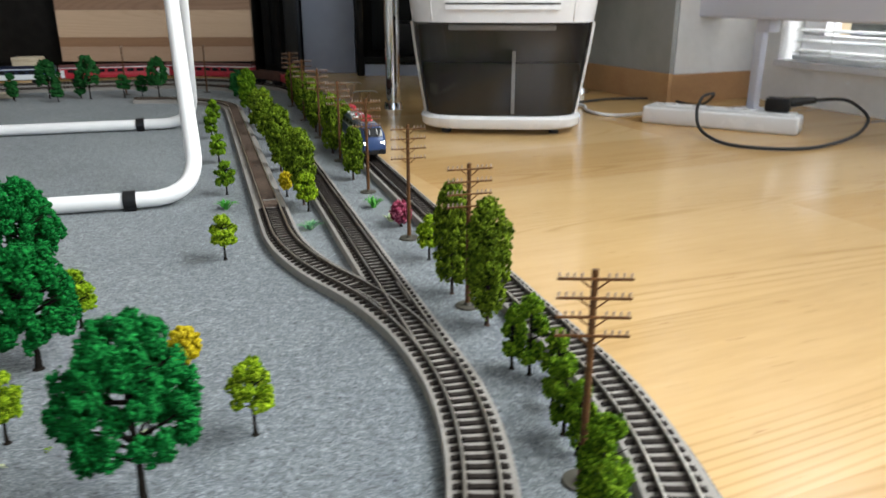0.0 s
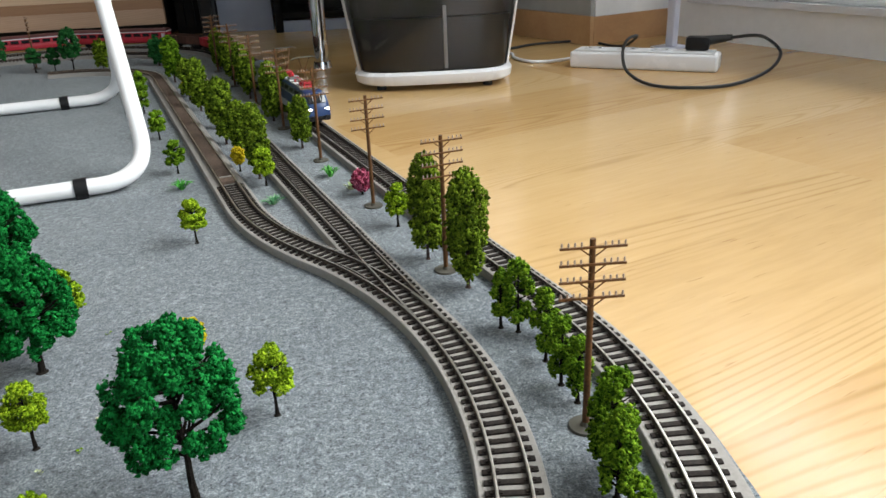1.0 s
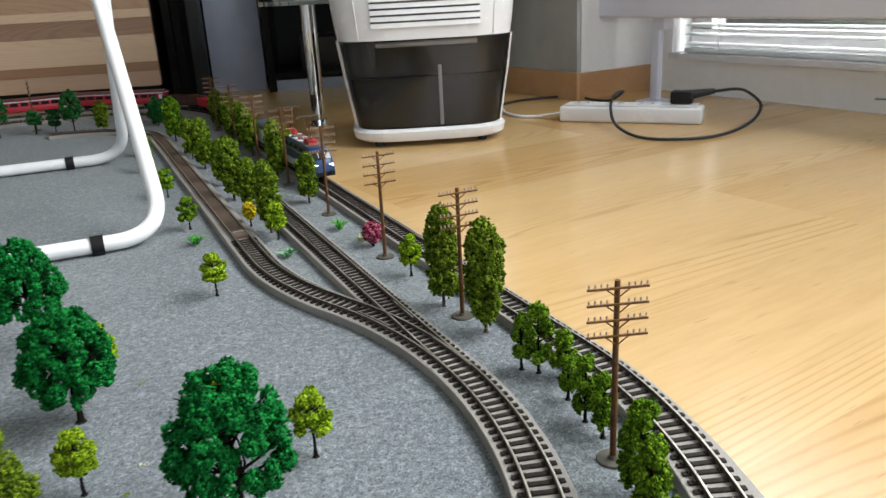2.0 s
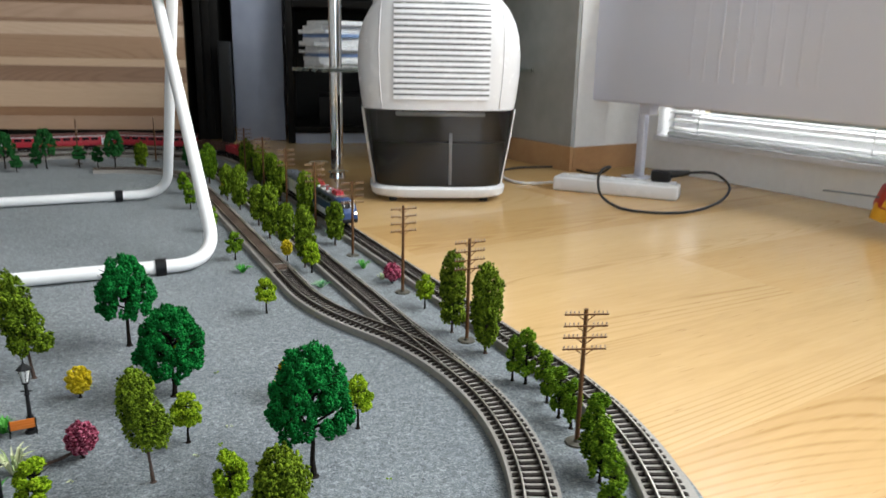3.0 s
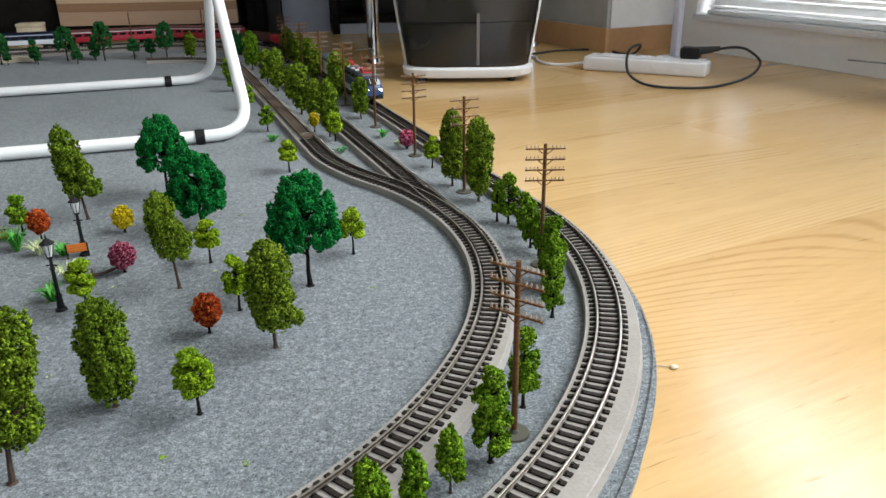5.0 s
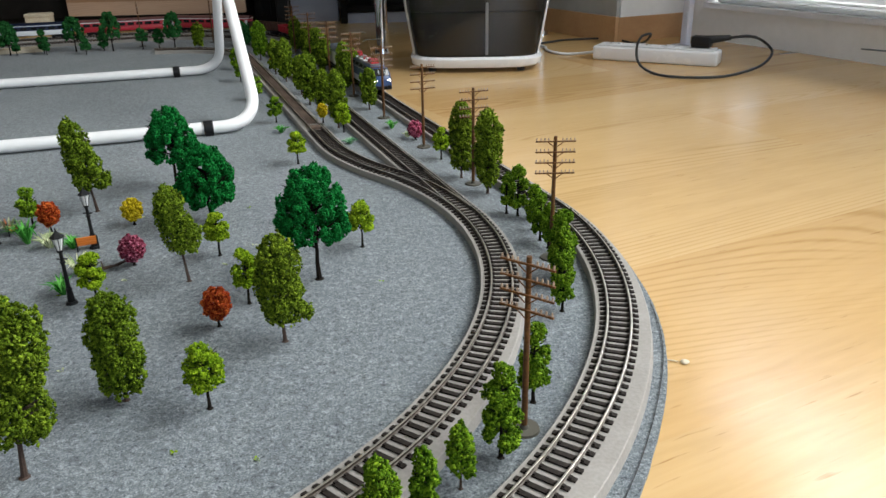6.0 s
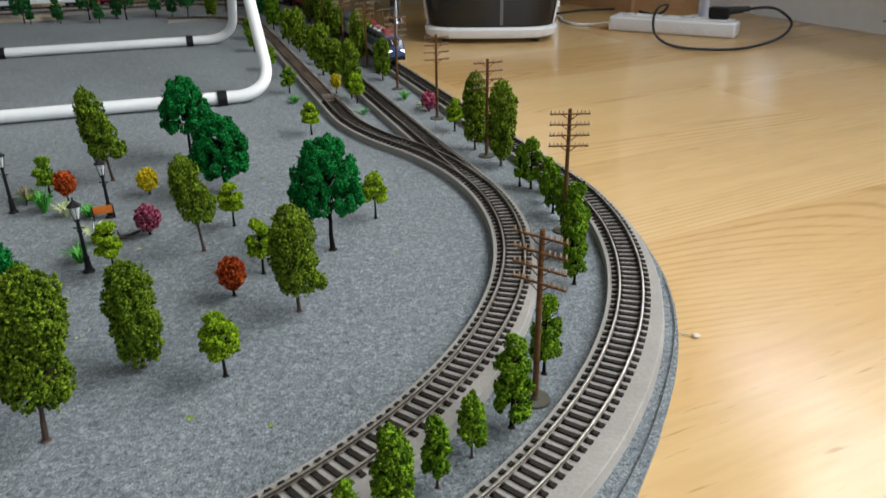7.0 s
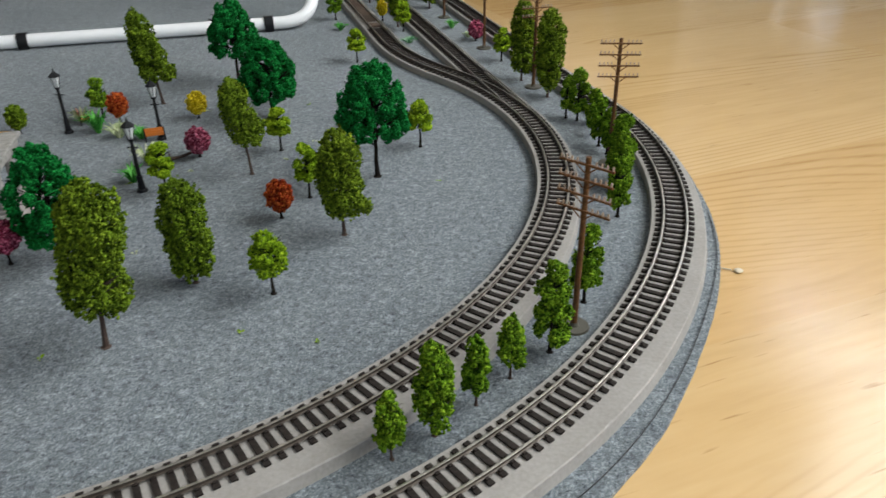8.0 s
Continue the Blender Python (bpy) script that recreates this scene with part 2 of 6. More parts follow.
BASE = plain_shell("dark_olive_base", (0.06, 0.055, 0.04), 0.6)
WHITE = plain_shell("white_plastic", (0.73, 0.73, 0.745), 0.26, 0.0, 0.015)
GREYWHITE = plain_shell("grey_white_plastic", (0.62, 0.63, 0.64), 0.4)
TUBE = plain_shell("white_enamelled_tube", (0.80, 0.80, 0.80), 0.28, 0, 0)
BLACK = plain_shell("black_plastic", (0.012, 0.012, 0.013), 0.4)
bsdf(BLACK).inputs["Specular IOR Level"].default_value = 0.2
RUBBER = plain_shell("black_rubber", (0.02, 0.02, 0.02), 0.7)
# near-black with recess shade in its colour; also speaker cloth and subfloor
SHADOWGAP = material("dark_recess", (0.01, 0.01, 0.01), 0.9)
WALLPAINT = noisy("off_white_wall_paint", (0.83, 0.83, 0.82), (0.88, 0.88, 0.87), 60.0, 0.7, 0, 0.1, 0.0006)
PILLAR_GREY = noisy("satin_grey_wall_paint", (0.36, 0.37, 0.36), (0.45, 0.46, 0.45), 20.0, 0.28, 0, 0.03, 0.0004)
# closing walls: grey darkened on purpose, so less light bounces into the shadows
DIMWALL = noisy("wall_dimmed_to_cut_bounce", (0.36, 0.36, 0.36), (0.42, 0.42, 0.42), 60.0, 0.8, 0, 0.1, 0.0006)
# unseen ceiling, its colour lowered to reduce fill from above
CEIL = noisy("ceiling_dimmed_to_cut_fill", (0.30, 0.30, 0.30), (0.35, 0.35, 0.345), 50.0, 0.85, 0, 0.1, 0.0006)
SKIRT = wood("brown_skirting", ((0.36, 0.18, 0.075), (0.48, 0.265, 0.12), (0.58, 0.35, 0.17)), 0, 5.0, 0.4, 8.0)
RAD = material("radiator_enamel", (0.73, 0.75, 0.86), 0.28)
def slat_material():
    "thin white slat that lets some daylight through"
    m = material("white_blind_slat", (0.86, 0.87, 0.85), 0.35)
    tl = nd(m, "ShaderNodeBsdfTranslucent", Color=(0.86, 0.88, 0.84, 1))
    k = nd(m, "ShaderNodeMixShader", Fac=0.15)
    link(m, bsdf(m).outputs[0], k.inputs[1])
    link(m, tl.outputs[0], k.inputs[2])
    link(m, k.outputs[0], m.node_tree.nodes["Material Output"].inputs[0])
    return m


SLAT = slat_material()
CHROME = material("chrome", (0.78, 0.79, 0.8), 0.07, 1.0)
CLEAR = glass("green_tinted_glass", (0.82, 0.93, 0.88))
SMOKE = glass("smoked_tank_plastic", (0.50, 0.48, 0.46), 0.04)
BLUEGREY = noisy("blue_grey_board", (0.25, 0.28, 0.36), (0.32, 0.35, 0.44), 14.0, 0.35, 0, 0.05, 0.0005)
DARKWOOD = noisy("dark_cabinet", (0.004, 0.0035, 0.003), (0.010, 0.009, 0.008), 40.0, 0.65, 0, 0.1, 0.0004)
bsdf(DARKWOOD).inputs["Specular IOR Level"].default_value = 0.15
PAPER = noisy("paper", (0.62, 0.63, 0.65), (0.8, 0.8, 0.8), 90.0, 0.8, 0, 0.1, 0.0003)
PAPERBLUE = noisy("blue_cover", (0.10, 0.16, 0.34), (0.2, 0.3, 0.5), 90.0, 0.6, 0, 0.1, 0.0003)
LOCO_BLUE = plain_shell("locomotive_blue", (0.008, 0.036, 0.125), 0.3, 0, 0)
LOCO_DARK = plain_shell("locomotive_navy", (0.007, 0.012, 0.035), 0.3, 0, 0)
ROOF_GREY = noisy("roof_grey", (0.13, 0.125, 0.12), (0.22, 0.21, 0.2), 300.0, 0.55, 0, 0.2, 0.0003)
ROOF_SLATE = noisy("slate_roof_grey", (0.05, 0.06, 0.075), (0.10, 0.11, 0.13), 300.0, 0.5, 0, 0.2, 0.0003)
RED_PLASTIC = plain_shell("signal_red_plastic", (0.45, 0.02, 0.03), 0.4, 0, 0)
ROOF_OXIDE = noisy("oxide_red_roof", (0.09, 0.03, 0.03), (0.15, 0.05, 0.05), 300.0, 0.55, 0, 0.2, 0.0003)
WAGON_CREAM = plain_shell("cream_white_wagon", (0.66, 0.65, 0.58), 0.45)
WAGON_BROWN = noisy("oxide_brown_wagon", (0.045, 0.018, 0.012), (0.11, 0.045, 0.03), 350.0, 0.6, 0, 0.3, 0.0003)
COACH_RED = plain_shell("coach_red", (0.42, 0.02, 0.035), 0.35, 0, 0)
COACH_BLUE = plain_shell("coach_blue", (0.015, 0.07, 0.30), 0.35, 0, 0)
COACH_WHITE = plain_shell("coach_white", (0.68, 0.70, 0.72), 0.4, 0, 0)
WINDOW_DARK = material("dark_glazing", (0.01, 0.011, 0.013), 0.08)
HEADLIGHT = lit("lit_headlight", (1.0, 0.93, 0.8), 9.0)
ORANGE = plain_shell("orange_bench", (0.62, 0.17, 0.02), 0.45)
LANTERN = plain_shell("frosted_lantern", (0.66, 0.67, 0.66), 0.3)
STONE = noisy("grey_stone", (0.17, 0.16, 0.145), (0.33, 0.315, 0.29), 260.0, 0.8, 0, 0.5, 0.0006)
BEIGE = noisy("beige_card", (0.45, 0.38, 0.27), (0.6, 0.53, 0.4), 200.0, 0.8, 0, 0.3, 0.0004)
YELLOW = plain_shell("yellow_plastic", (0.75, 0.36, 0.01), 0.35)
TOYRED = plain_shell("red_plastic", (0.42, 0.03, 0.015), 0.35)
TOYGREY = plain_shell("slate_plastic", (0.10, 0.13, 0.14), 0.4)
SILVER = material("silver_print", (0.7, 0.7, 0.7), 0.3, 0.7)


# ---- mesh helpers ----
def mesh_ob(name, verts, faces, mat, parent=None, label="", smooth=False):
    me = bpy.data.meshes.new(name)
    me.from_pydata([tuple(v) for v in verts], [], [tuple(f) for f in faces])
    me.update()
    me.materials.append(mat)
    if smooth:
        me.polygons.foreach_set("use_smooth", [True] * len(me.polygons))
    ob = new(name, me)
    if parent:
        ob.parent = parent
    if label:
        ob["label"] = label
    return ob


def part(name, bm, mat, parent=None, label="", smooth=False):
    bmesh.ops.recalc_face_normals(bm, faces=bm.faces)
    me = bpy.data.meshes.new(name)
    bm.to_mesh(me)
    bm.free()
    me.materials.append(mat)
    if smooth:
        me.polygons.foreach_set("use_smooth", [True] * len(me.polygons))
        me.set_sharp_from_angle(angle=radians(40))
    ob = new(name, me)
    if parent:
        ob.parent = parent
    if label:
        ob["label"] = label
    return ob


def share(name, me, parent, m=None):
    ob = new(name, me)
    ob.parent = parent
    if m is not None:
        ob.matrix_basis = m
    return ob


def thing(name, label, category, m=None, group="", kind=""):
    ob = tagged(new(name), label, category, group, kind)
    if m is not None:
        ob.matrix_basis = m
    return ob


def add_box(bm, sx, sy, sz, at=(0, 0, 0), bevel=0.0, m=None, segments=2):
    "box with its base centre at `at`"
    r = bmesh.ops.create_cube(bm, size=1.0)
    vs = r["verts"]
    bmesh.ops.scale(bm, vec=(sx, sy, sz), verts=vs)
    bmesh.ops.translate(bm, vec=(at[0], at[1], at[2] + sz / 2), verts=vs)
    if bevel:
        es = {e for v in vs for e in v.link_edges}
        out = bmesh.ops.bevel(bm, geom=list(es), offset=bevel, segments=segments, affect="EDGES", profile=0.5)
        vs = list({v for f in out["faces"] for v in f.verts} | {v for v in vs if v.is_valid})
    if m is not None:
        bmesh.ops.transform(bm, matrix=m, verts=vs)
    return vs


def add_cyl(bm, r0, r1, p0, p1, seg=10, caps=True):
    p0, p1 = Vector(p0), Vector(p1)
    d = p1 - p0
    r = bmesh.ops.create_cone(bm, cap_ends=caps, segments=seg, radius1=r0, radius2=r1, depth=d.length)
    m = Matrix.Translation((p0 + p1) / 2) @ d.to_track_quat("Z", "Y").to_matrix().to_4x4()
    bmesh.ops.transform(bm, matrix=m, verts=r["verts"])
    return r["verts"]


def box(name, sx, sy, sz, mat, parent=None, at=(0, 0, 0), bevel=0.0, label="", m=None):
    bm = bmesh.new()
    add_box(bm, sx, sy, sz, at, bevel, m)
    return part(name, bm, mat, parent, label, bevel > 0)


def rod(name, r0, r1, p0, p1, mat, parent=None, seg=10, label=""):
    bm = bmesh.new()
    add_cyl(bm, r0, r1, p0, p1, seg)
    return part(name, bm, mat, parent, label, True)


def sweep(name, pts, profile, mat, parent=None, label="", closed=True, smooth=False, extra=None):
    "profile (offset to the right, height) carried along a level path of (x, y, tangent)"
    n = len(profile)
    vs, fs = [], []
    for i, (x, y, tx, ty) in enumerate(pts):
        for o, z in profile:
            if extra and o > 0:
                o += extra[i]
            vs.append((x + ty * o, y - tx * o, z))
    for i in range(len(pts) - 1):
        for k in range(n if closed else n - 1):
            a, b = i * n + k, i * n + (k + 1) % n
            fs.append((a, b, b + n, a + n))
    if closed:
        fs.append(tuple(range(n - 1, -1, -1)))
        fs.append(tuple((len(pts) - 1) * n + k for k in range(n)))
    return mesh_ob(name, vs, fs, mat, parent, label, smooth)


def tube(name, pts, r, mat, parent=None, label="", seg=10):
    "round bar along a path in space"
    vs, fs = [], []
    pts = [Vector(p) for p in pts]
    side = None
    for i, p in enumerate(pts):
        d = (pts[min(i + 1, len(pts) - 1)] - pts[max(i - 1, 0)]).normalized()
        if side is None:
            side = d.orthogonal().normalized()
        side = (side - d * side.dot(d)).normalized()
        up = d.cross(side)
        for k in range(seg):
            a = 2 * math.pi * k / seg
            vs.append(p + (side * math.cos(a) + up * math.sin(a)) * r)
    for i in range(len(pts) - 1):
        for k in range(seg):
            a, b = i * seg + k, i * seg + (k + 1) % seg
            fs.append((a, b, b + seg, a + seg))
    fs.append(tuple(range(seg - 1, -1, -1)))
    fs.append(tuple((len(pts) - 1) * seg + k for k in range(seg)))
    return mesh_ob(name, vs, fs, mat, parent, label, True)


def smooth_path(knots, n=12):
    "Catmull-Rom through the knots"
    k = [Vector(p) for p in knots]
    k = [2 * k[0] - k[1]] + k + [2 * k[-1] - k[-2]]
    out = []
    for i in range(1, len(k) - 2):
        for j in range(n):
            t = j / n
            a, b, c, d = k[i - 1], k[i], k[i + 1], k[i + 2]
            out.append(0.5 * (2 * b + (c - a) * t + (2 * a - 5 * b + 4 * c - d) * t * t + (3 * b - a - 3 * c + d) * t ** 3))
    return out + [k[-2]]


# ---- track geometry ----
HEAD = 106.8
U = (math.cos(radians(HEAD)), math.sin(radians(HEAD)))


def arc(cx, cy, r, a0, a1, step=0.006):
    "points and travel directions along an arc, degrees"
    n = max(2, int(abs(radians(a1 - a0)) * r / step))
    s = 1 if a1 > a0 else -1
    out = []
    for i in range(n + 1):
        a = radians(a0 + (a1 - a0) * i / n)
        out.append((cx + r * math.cos(a), cy + r * math.sin(a), -s * math.sin(a), s * math.cos(a)))
    return out


def straight(x, y, heading, length, step=0.012):
    n = max(2, int(length / step))
    dx, dy = math.cos(radians(heading)), math.sin(radians(heading))
    return [(x + dx * length * i / n, y + dy * length * i / n, dx, dy) for i in range(n + 1)]


def chain(*runs):
    out = list(runs[0])
    for r in runs[1:]:
        out += r[1:]
    return out


def resample(pts, step):
    "even steps along a path"
    d = [0.0]
    for a, b in zip(pts, pts[1:]):
        d.append(d[-1] + math.hypot(b[0] - a[0], b[1] - a[1]))
    a = np.array(pts)
    s = np.arange(0, d[-1], step)
    q = np.stack([np.interp(s, d, a[:, i]) for i in range(4)], 1)
    q[:, 2:] /= np.linalg.norm(q[:, 2:], axis=1)[:, None]
    return q, s


def turn_from(p, heading, r, degrees):
    "an arc to the left that leaves p in that heading"
    h = radians(heading)
    cx, cy = p[0] - r * math.sin(h), p[1] + r * math.cos(h)
    return arc(cx, cy, r, heading - 90, heading - 90 + degrees)


# inner main line: easing curve, then the turnout's straight route
a_low = arc(-0.327, 0.378, 0.453, -112, -35)
a_up = arc(-0.2835, 0.348, 0.400, -35, 16.8)
pa = a_up[-1]
t_run = straight(pa[0], pa[1], HEAD, 1.33)
t_turn = turn_from(t_run[-1], HEAD, 0.27, 90)
t_back = straight(t_turn[-1][0], t_turn[-1][1], HEAD + 90, 0.75)
PATH_A = chain(a_low, a_up, t_run, t_turn, t_back)
# siding: the curve goes on, then eases back
s_up = arc(-0.2835, 0.348, 0.400, 16.8, 40.0)
s_ease = arc(-0.2835 + 0.8 * math.cos(radians(40)), 0.348 + 0.8 * math.sin(radians(40)), 0.400, 220.0, 196.8)
s_run = straight(s_ease[-1][0], s_ease[-1][1], HEAD, 0.82)
s_turn = turn_from(s_run[-1], HEAD, 0.2, 88)
PATH_S = chain(s_up, s_ease, s_run, s_turn)
# outer main line
b_low = arc(-0.260, 0.356, 0.466, -112, -20)
b_up = arc(-0.2431, 0.3498, 0.448, -20, 16.8)
b_run = straight(b_up[-1][0], b_up[-1][1], HEAD, 1.345)
b_turn = turn_from(b_run[-1], HEAD, 0.36, 90)
b_back = straight(b_turn[-1][0], b_turn[-1][1], HEAD + 90, 1.45)
PATH_B = chain(b_low, b_up, b_run, b_turn, b_back)

BED_H, RAIL_TOP = 0.0072, 0.0108
BED_PROFILE = [(-0.0171, 0.0), (-0.0170, 0.0008), (-0.0167, BED_H - 0.0004), (-0.0162, BED_H), (0.0162, BED_H), (0.0168, BED_H - 0.0005), (0.0180, 0.0008), (0.0183, 0.0)]
_r = 0.00825
RAIL_PROFILE = [(o, z + 0.001) for o, z in ((-0.0012, 0.0074), (-0.0003, 0.0078), (-0.0003, 0.0090), (-0.0007, 0.0092), (-0.0007, 0.0097), (0.0, 0.0098), (0.0007, 0.0097), (0.0007, 0.0092), (0.0003, 0.0090), (0.0003, 0.0078), (0.0012, 0.0074))]


def lay_rail(name, path, profile, parent, label=""):
    "rail with a bright running head and brown sides"
    ob = sweep(name, path, profile, RAIL, parent, label)
    ob.data.materials.append(RAIL_SIDE)
    n = len(profile)
    ob.data.polygons.foreach_set("material_index", [0 if i < n * (len(path) - 1) and i % n in (4, 5) else 1 for i in range(len(ob.data.polygons))])
    return ob


def tie_mesh():
    bm = bmesh.new()
    add_box(bm, 0.0033, 0.0272, 0.0012, (0, 0, 0.0), 0.0)
    for s in (-1, 1):
        for k in (-1, 1):
            add_box(bm, 0.0020, 0.0016, 0.0009, (0, s * 0.00825 + k * 0.0020, 0.0012))
    bmesh.ops.recalc_face_normals(bm, faces=bm.faces)
    me = bpy.data.meshes.new("sleeper")
    bm.to_mesh(me)
    bm.free()
    me.materials.append(TIE)
    return me


TIE_MESH = tie_mesh()
TIE_STEP = 0.0077


def lay_track(name, label, path, drop=0.0, clear_of=None, ties_from=0.0, ties_to=9.9, near=(0.0, 2.1), ledge=None, skip=None):
    t = thing(name, label, "model railway track", group="model railway tracks")
    sweep("roadbed", path, [(o, z - (drop if z > 0.001 else 0)) for o, z in BED_PROFILE], BED, t, extra=ledge)
    for s, n in ((-1, "rail"), (1, "rail")):
        lay_rail(n, path, [(o + s * _r, z) for o, z in RAIL_PROFILE], t, "silvery nickel rail")
    q, ss = resample(path, TIE_STEP)
    far_v, far_f, count = [], [], 0
    base = np.array([v.co[:] for v in TIE_MESH.vertices])
    polys = [tuple(p.vertices) for p in TIE_MESH.polygons]
    for (x, y, tx, ty), s in zip(q, ss):
        if not ties_from <= s <= ties_to or (skip and skip[0] < s < skip[1]):
            continue
        if clear_of is not None and np.min(np.hypot(clear_of[:, 0] - x, clear_of[:, 1] - y)) < 0.017:
            continue
        z = BED_H - drop - 0.0001
        if near[0] <= s <= near[1] and count < 298:
            count += 1
            share("sleeper", TIE_MESH, t, Matrix(((tx, -ty, 0, x), (ty, tx, 0, y), (0, 0, 1, z), (0, 0, 0, 1))))
        else:
            k = len(far_v)
            for v in base:
                far_v.append((x + tx * v[0] - ty * v[1], y + ty * v[0] + tx * v[1], v[2] + z))
            far_f += [tuple(i + k for i in p) for p in polys]
    if far_v:
        tagged(mesh_ob("distant_sleepers", far_v, far_f, TIE, t), kind="stuff")
    return t

# ---- room ----
def slab(name, label, category, p0, p1, z0, z1, thick, mat, side=1):
    "upright wall slab between two plan points, thickness to one side"
    p0, p1 = Vector((*p0, 0)), Vector((*p1, 0))
    d = (p1 - p0).normalized()
    n = Vector((-d.y, d.x, 0)) * side * thick
    vs = [p0, p1, p1 + n, p0 + n]
    v = [(a.x, a.y, z) for z in (z0, z1) for a in vs]
    f = [(3, 2, 1, 0), (4, 5, 6, 7), (0, 1, 5, 4), (1, 2, 6, 5), (2, 3, 7, 6), (3, 0, 4, 7)]
    return tagged(mesh_ob(name, v, f, mat), label, category, kind="structure")


ROOM_TOP = 2.5
wA, wB, wC, wD = along(-0.06), along(0.13), along(3.45), along(4.3)
WIN_Z0, WIN_Z1 = 0.085, 2.08
XL, YF, YB = -2.3, -2.2, 2.75
slab("wall_east_low", "white painted wall strip below the low window", "wall", wA.xy, wD.xy, ROOM_Z, WIN_Z0, 0.14, WALLPAINT)
slab("wall_east_top", "white painted wall above the window", "wall", wA.xy, wD.xy, WIN_Z1, ROOM_TOP, 0.14, WALLPAINT)
slab("wall_east_corner", "white painted wall beside the window", "wall", wA.xy, along(0.0).xy, WIN_Z0, WIN_Z1, 0.14, WALLPAINT)
slab("wall_east_end", "white painted wall beyond the window", "wall", wC.xy, wD.xy, WIN_Z0, WIN_Z1, 0.14, WALLPAINT)
SX0, SX1, SZ0, SZ1 = -0.25, 1.75, 0.20, 1.40
slab("wall_south_low", "plain wall dimmed to cut bounce, below the added rear window", "wall", (wD.x + 0.1, YF), (XL, YF), ROOM_Z, SZ0, 0.14, DIMWALL)
slab("wall_south_top", "plain wall dimmed to cut bounce, above the added rear window", "wall", (wD.x + 0.1, YF), (XL, YF), SZ1, ROOM_TOP, 0.14, DIMWALL)
slab("wall_south_east", "plain wall dimmed to cut bounce, beside the added rear window", "wall", (wD.x + 0.1, YF), (SX1, YF), SZ0, SZ1, 0.14, DIMWALL)
slab("wall_south_west", "plain wall dimmed to cut bounce, beside the added rear window", "wall", (SX0, YF), (XL, YF), SZ0, SZ1, 0.14, DIMWALL)
slab("wall_west", "plain closing wall dimmed to cut bounce", "wall", (XL, YF - 0.14), (XL, YB + 0.14), ROOM_Z, ROOM_TOP, 0.14, DIMWALL)
slab("wall_north", "plain wall dimmed to cut bounce, behind the cabinets", "wall", (XL, YB), (0.95, YB), ROOM_Z, ROOM_TOP, 0.14, DIMWALL)
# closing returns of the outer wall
slab("wall_south_return", "plain closing wall dimmed to cut bounce", "wall", wD.xy, (wD.x + 0.1, YF), ROOM_Z, ROOM_TOP, 0.14, DIMWALL)
tagged(mesh_ob("ceiling", [(XL - 0.2, YF - 0.2, ROOM_TOP), (3.2, YF - 0.2, ROOM_TOP), (3.2, YB + 0.2, ROOM_TOP), (XL - 0.2, YB + 0.2, ROOM_TOP),
       (XL - 0.2, YF - 0.2, ROOM_TOP + 0.15), (3.2, YF - 0.2, ROOM_TOP + 0.15), (3.2, YB + 0.2, ROOM_TOP + 0.15), (XL - 0.2, YB + 0.2, ROOM_TOP + 0.15)],
       [(0, 1, 2, 3), (7, 6, 5, 4), (0, 4, 5, 1), (1, 5, 6, 2), (2, 6, 7, 3), (3, 7, 4, 0)], CEIL), "plain unseen ceiling dimmed to cut fill light", "ceiling", kind="structure")

# the pier in the corner: satin grey on one face, white towards the window
PIER = Vector((0.598, 1.675, 0))
pd, pv = Vector((-0.40, 0.92, 0)).normalized(), Vector((0.92, 0.39, 0)).normalized()


def pier_box(name, label, k0, k1, j0, j1, z0, z1, mat, category="wall"):
    c = [PIER + pv * a + pd * b for a, b in ((k0, j0), (k1, j0), (k1, j1), (k0, j1))]
    v = [(p.x, p.y, z) for z in (z0, z1) for p in c]
    f = [(3, 2, 1, 0), (4, 5, 6, 7), (0, 1, 5, 4), (1, 2, 6, 5), (2, 3, 7, 6), (3, 0, 4, 7)]
    return tagged(mesh_ob(name, v, f, mat), label, category, kind="structure")


pier_box("wall_pier", "white painted wall pier beside the window", 0.012, 0.235, 0.0, 1.2, ROOM_Z, ROOM_TOP, WALLPAINT)
pier_box("wall_pier_face", "satin grey painted side of the wall pier", 0.0, 0.010, 0.0015, 1.2, ROOM_Z, ROOM_TOP, PILLAR_GREY)
pier_box("baseboard_1", "brown wooden skirting board round the wall pier", -0.011, -0.001, -0.011, 1.1, ROOM_Z, 0.058, SKIRT, "skirting board")
pier_box("baseboard_2", "brown wooden skirting board round the wall pier", 0.0, 0.225, -0.011, -0.001, ROOM_Z, 0.056, SKIRT, "skirting board")

# plain backdrop added outside the window, keeps the gaps between slats dark grey
OUTSIDE_GREY = noisy("outside_backdrop_grey", (0.07, 0.08, 0.07), (0.11, 0.12, 0.11), 40.0, 0.9, 0, 0.3, 0.001)
slab("wall_outside", "plain dark grey backdrop added outside the low window", "wall", along(-0.6, 0.95).xy, along(4.2, 0.95).xy, -0.10, 0.95, 0.12, OUTSIDE_GREY)
slab("pavement", "dark grey ground strip added outside the low window", "pavement", along(-0.6, 0.141).xy, along(4.2, 0.141).xy, -0.16, -0.10, 0.93, OUTSIDE_GREY)

# window with its frame and a venetian blind
win = tagged(new("window_1"), "low window with a white frame behind the radiator", "window", kind="structure")


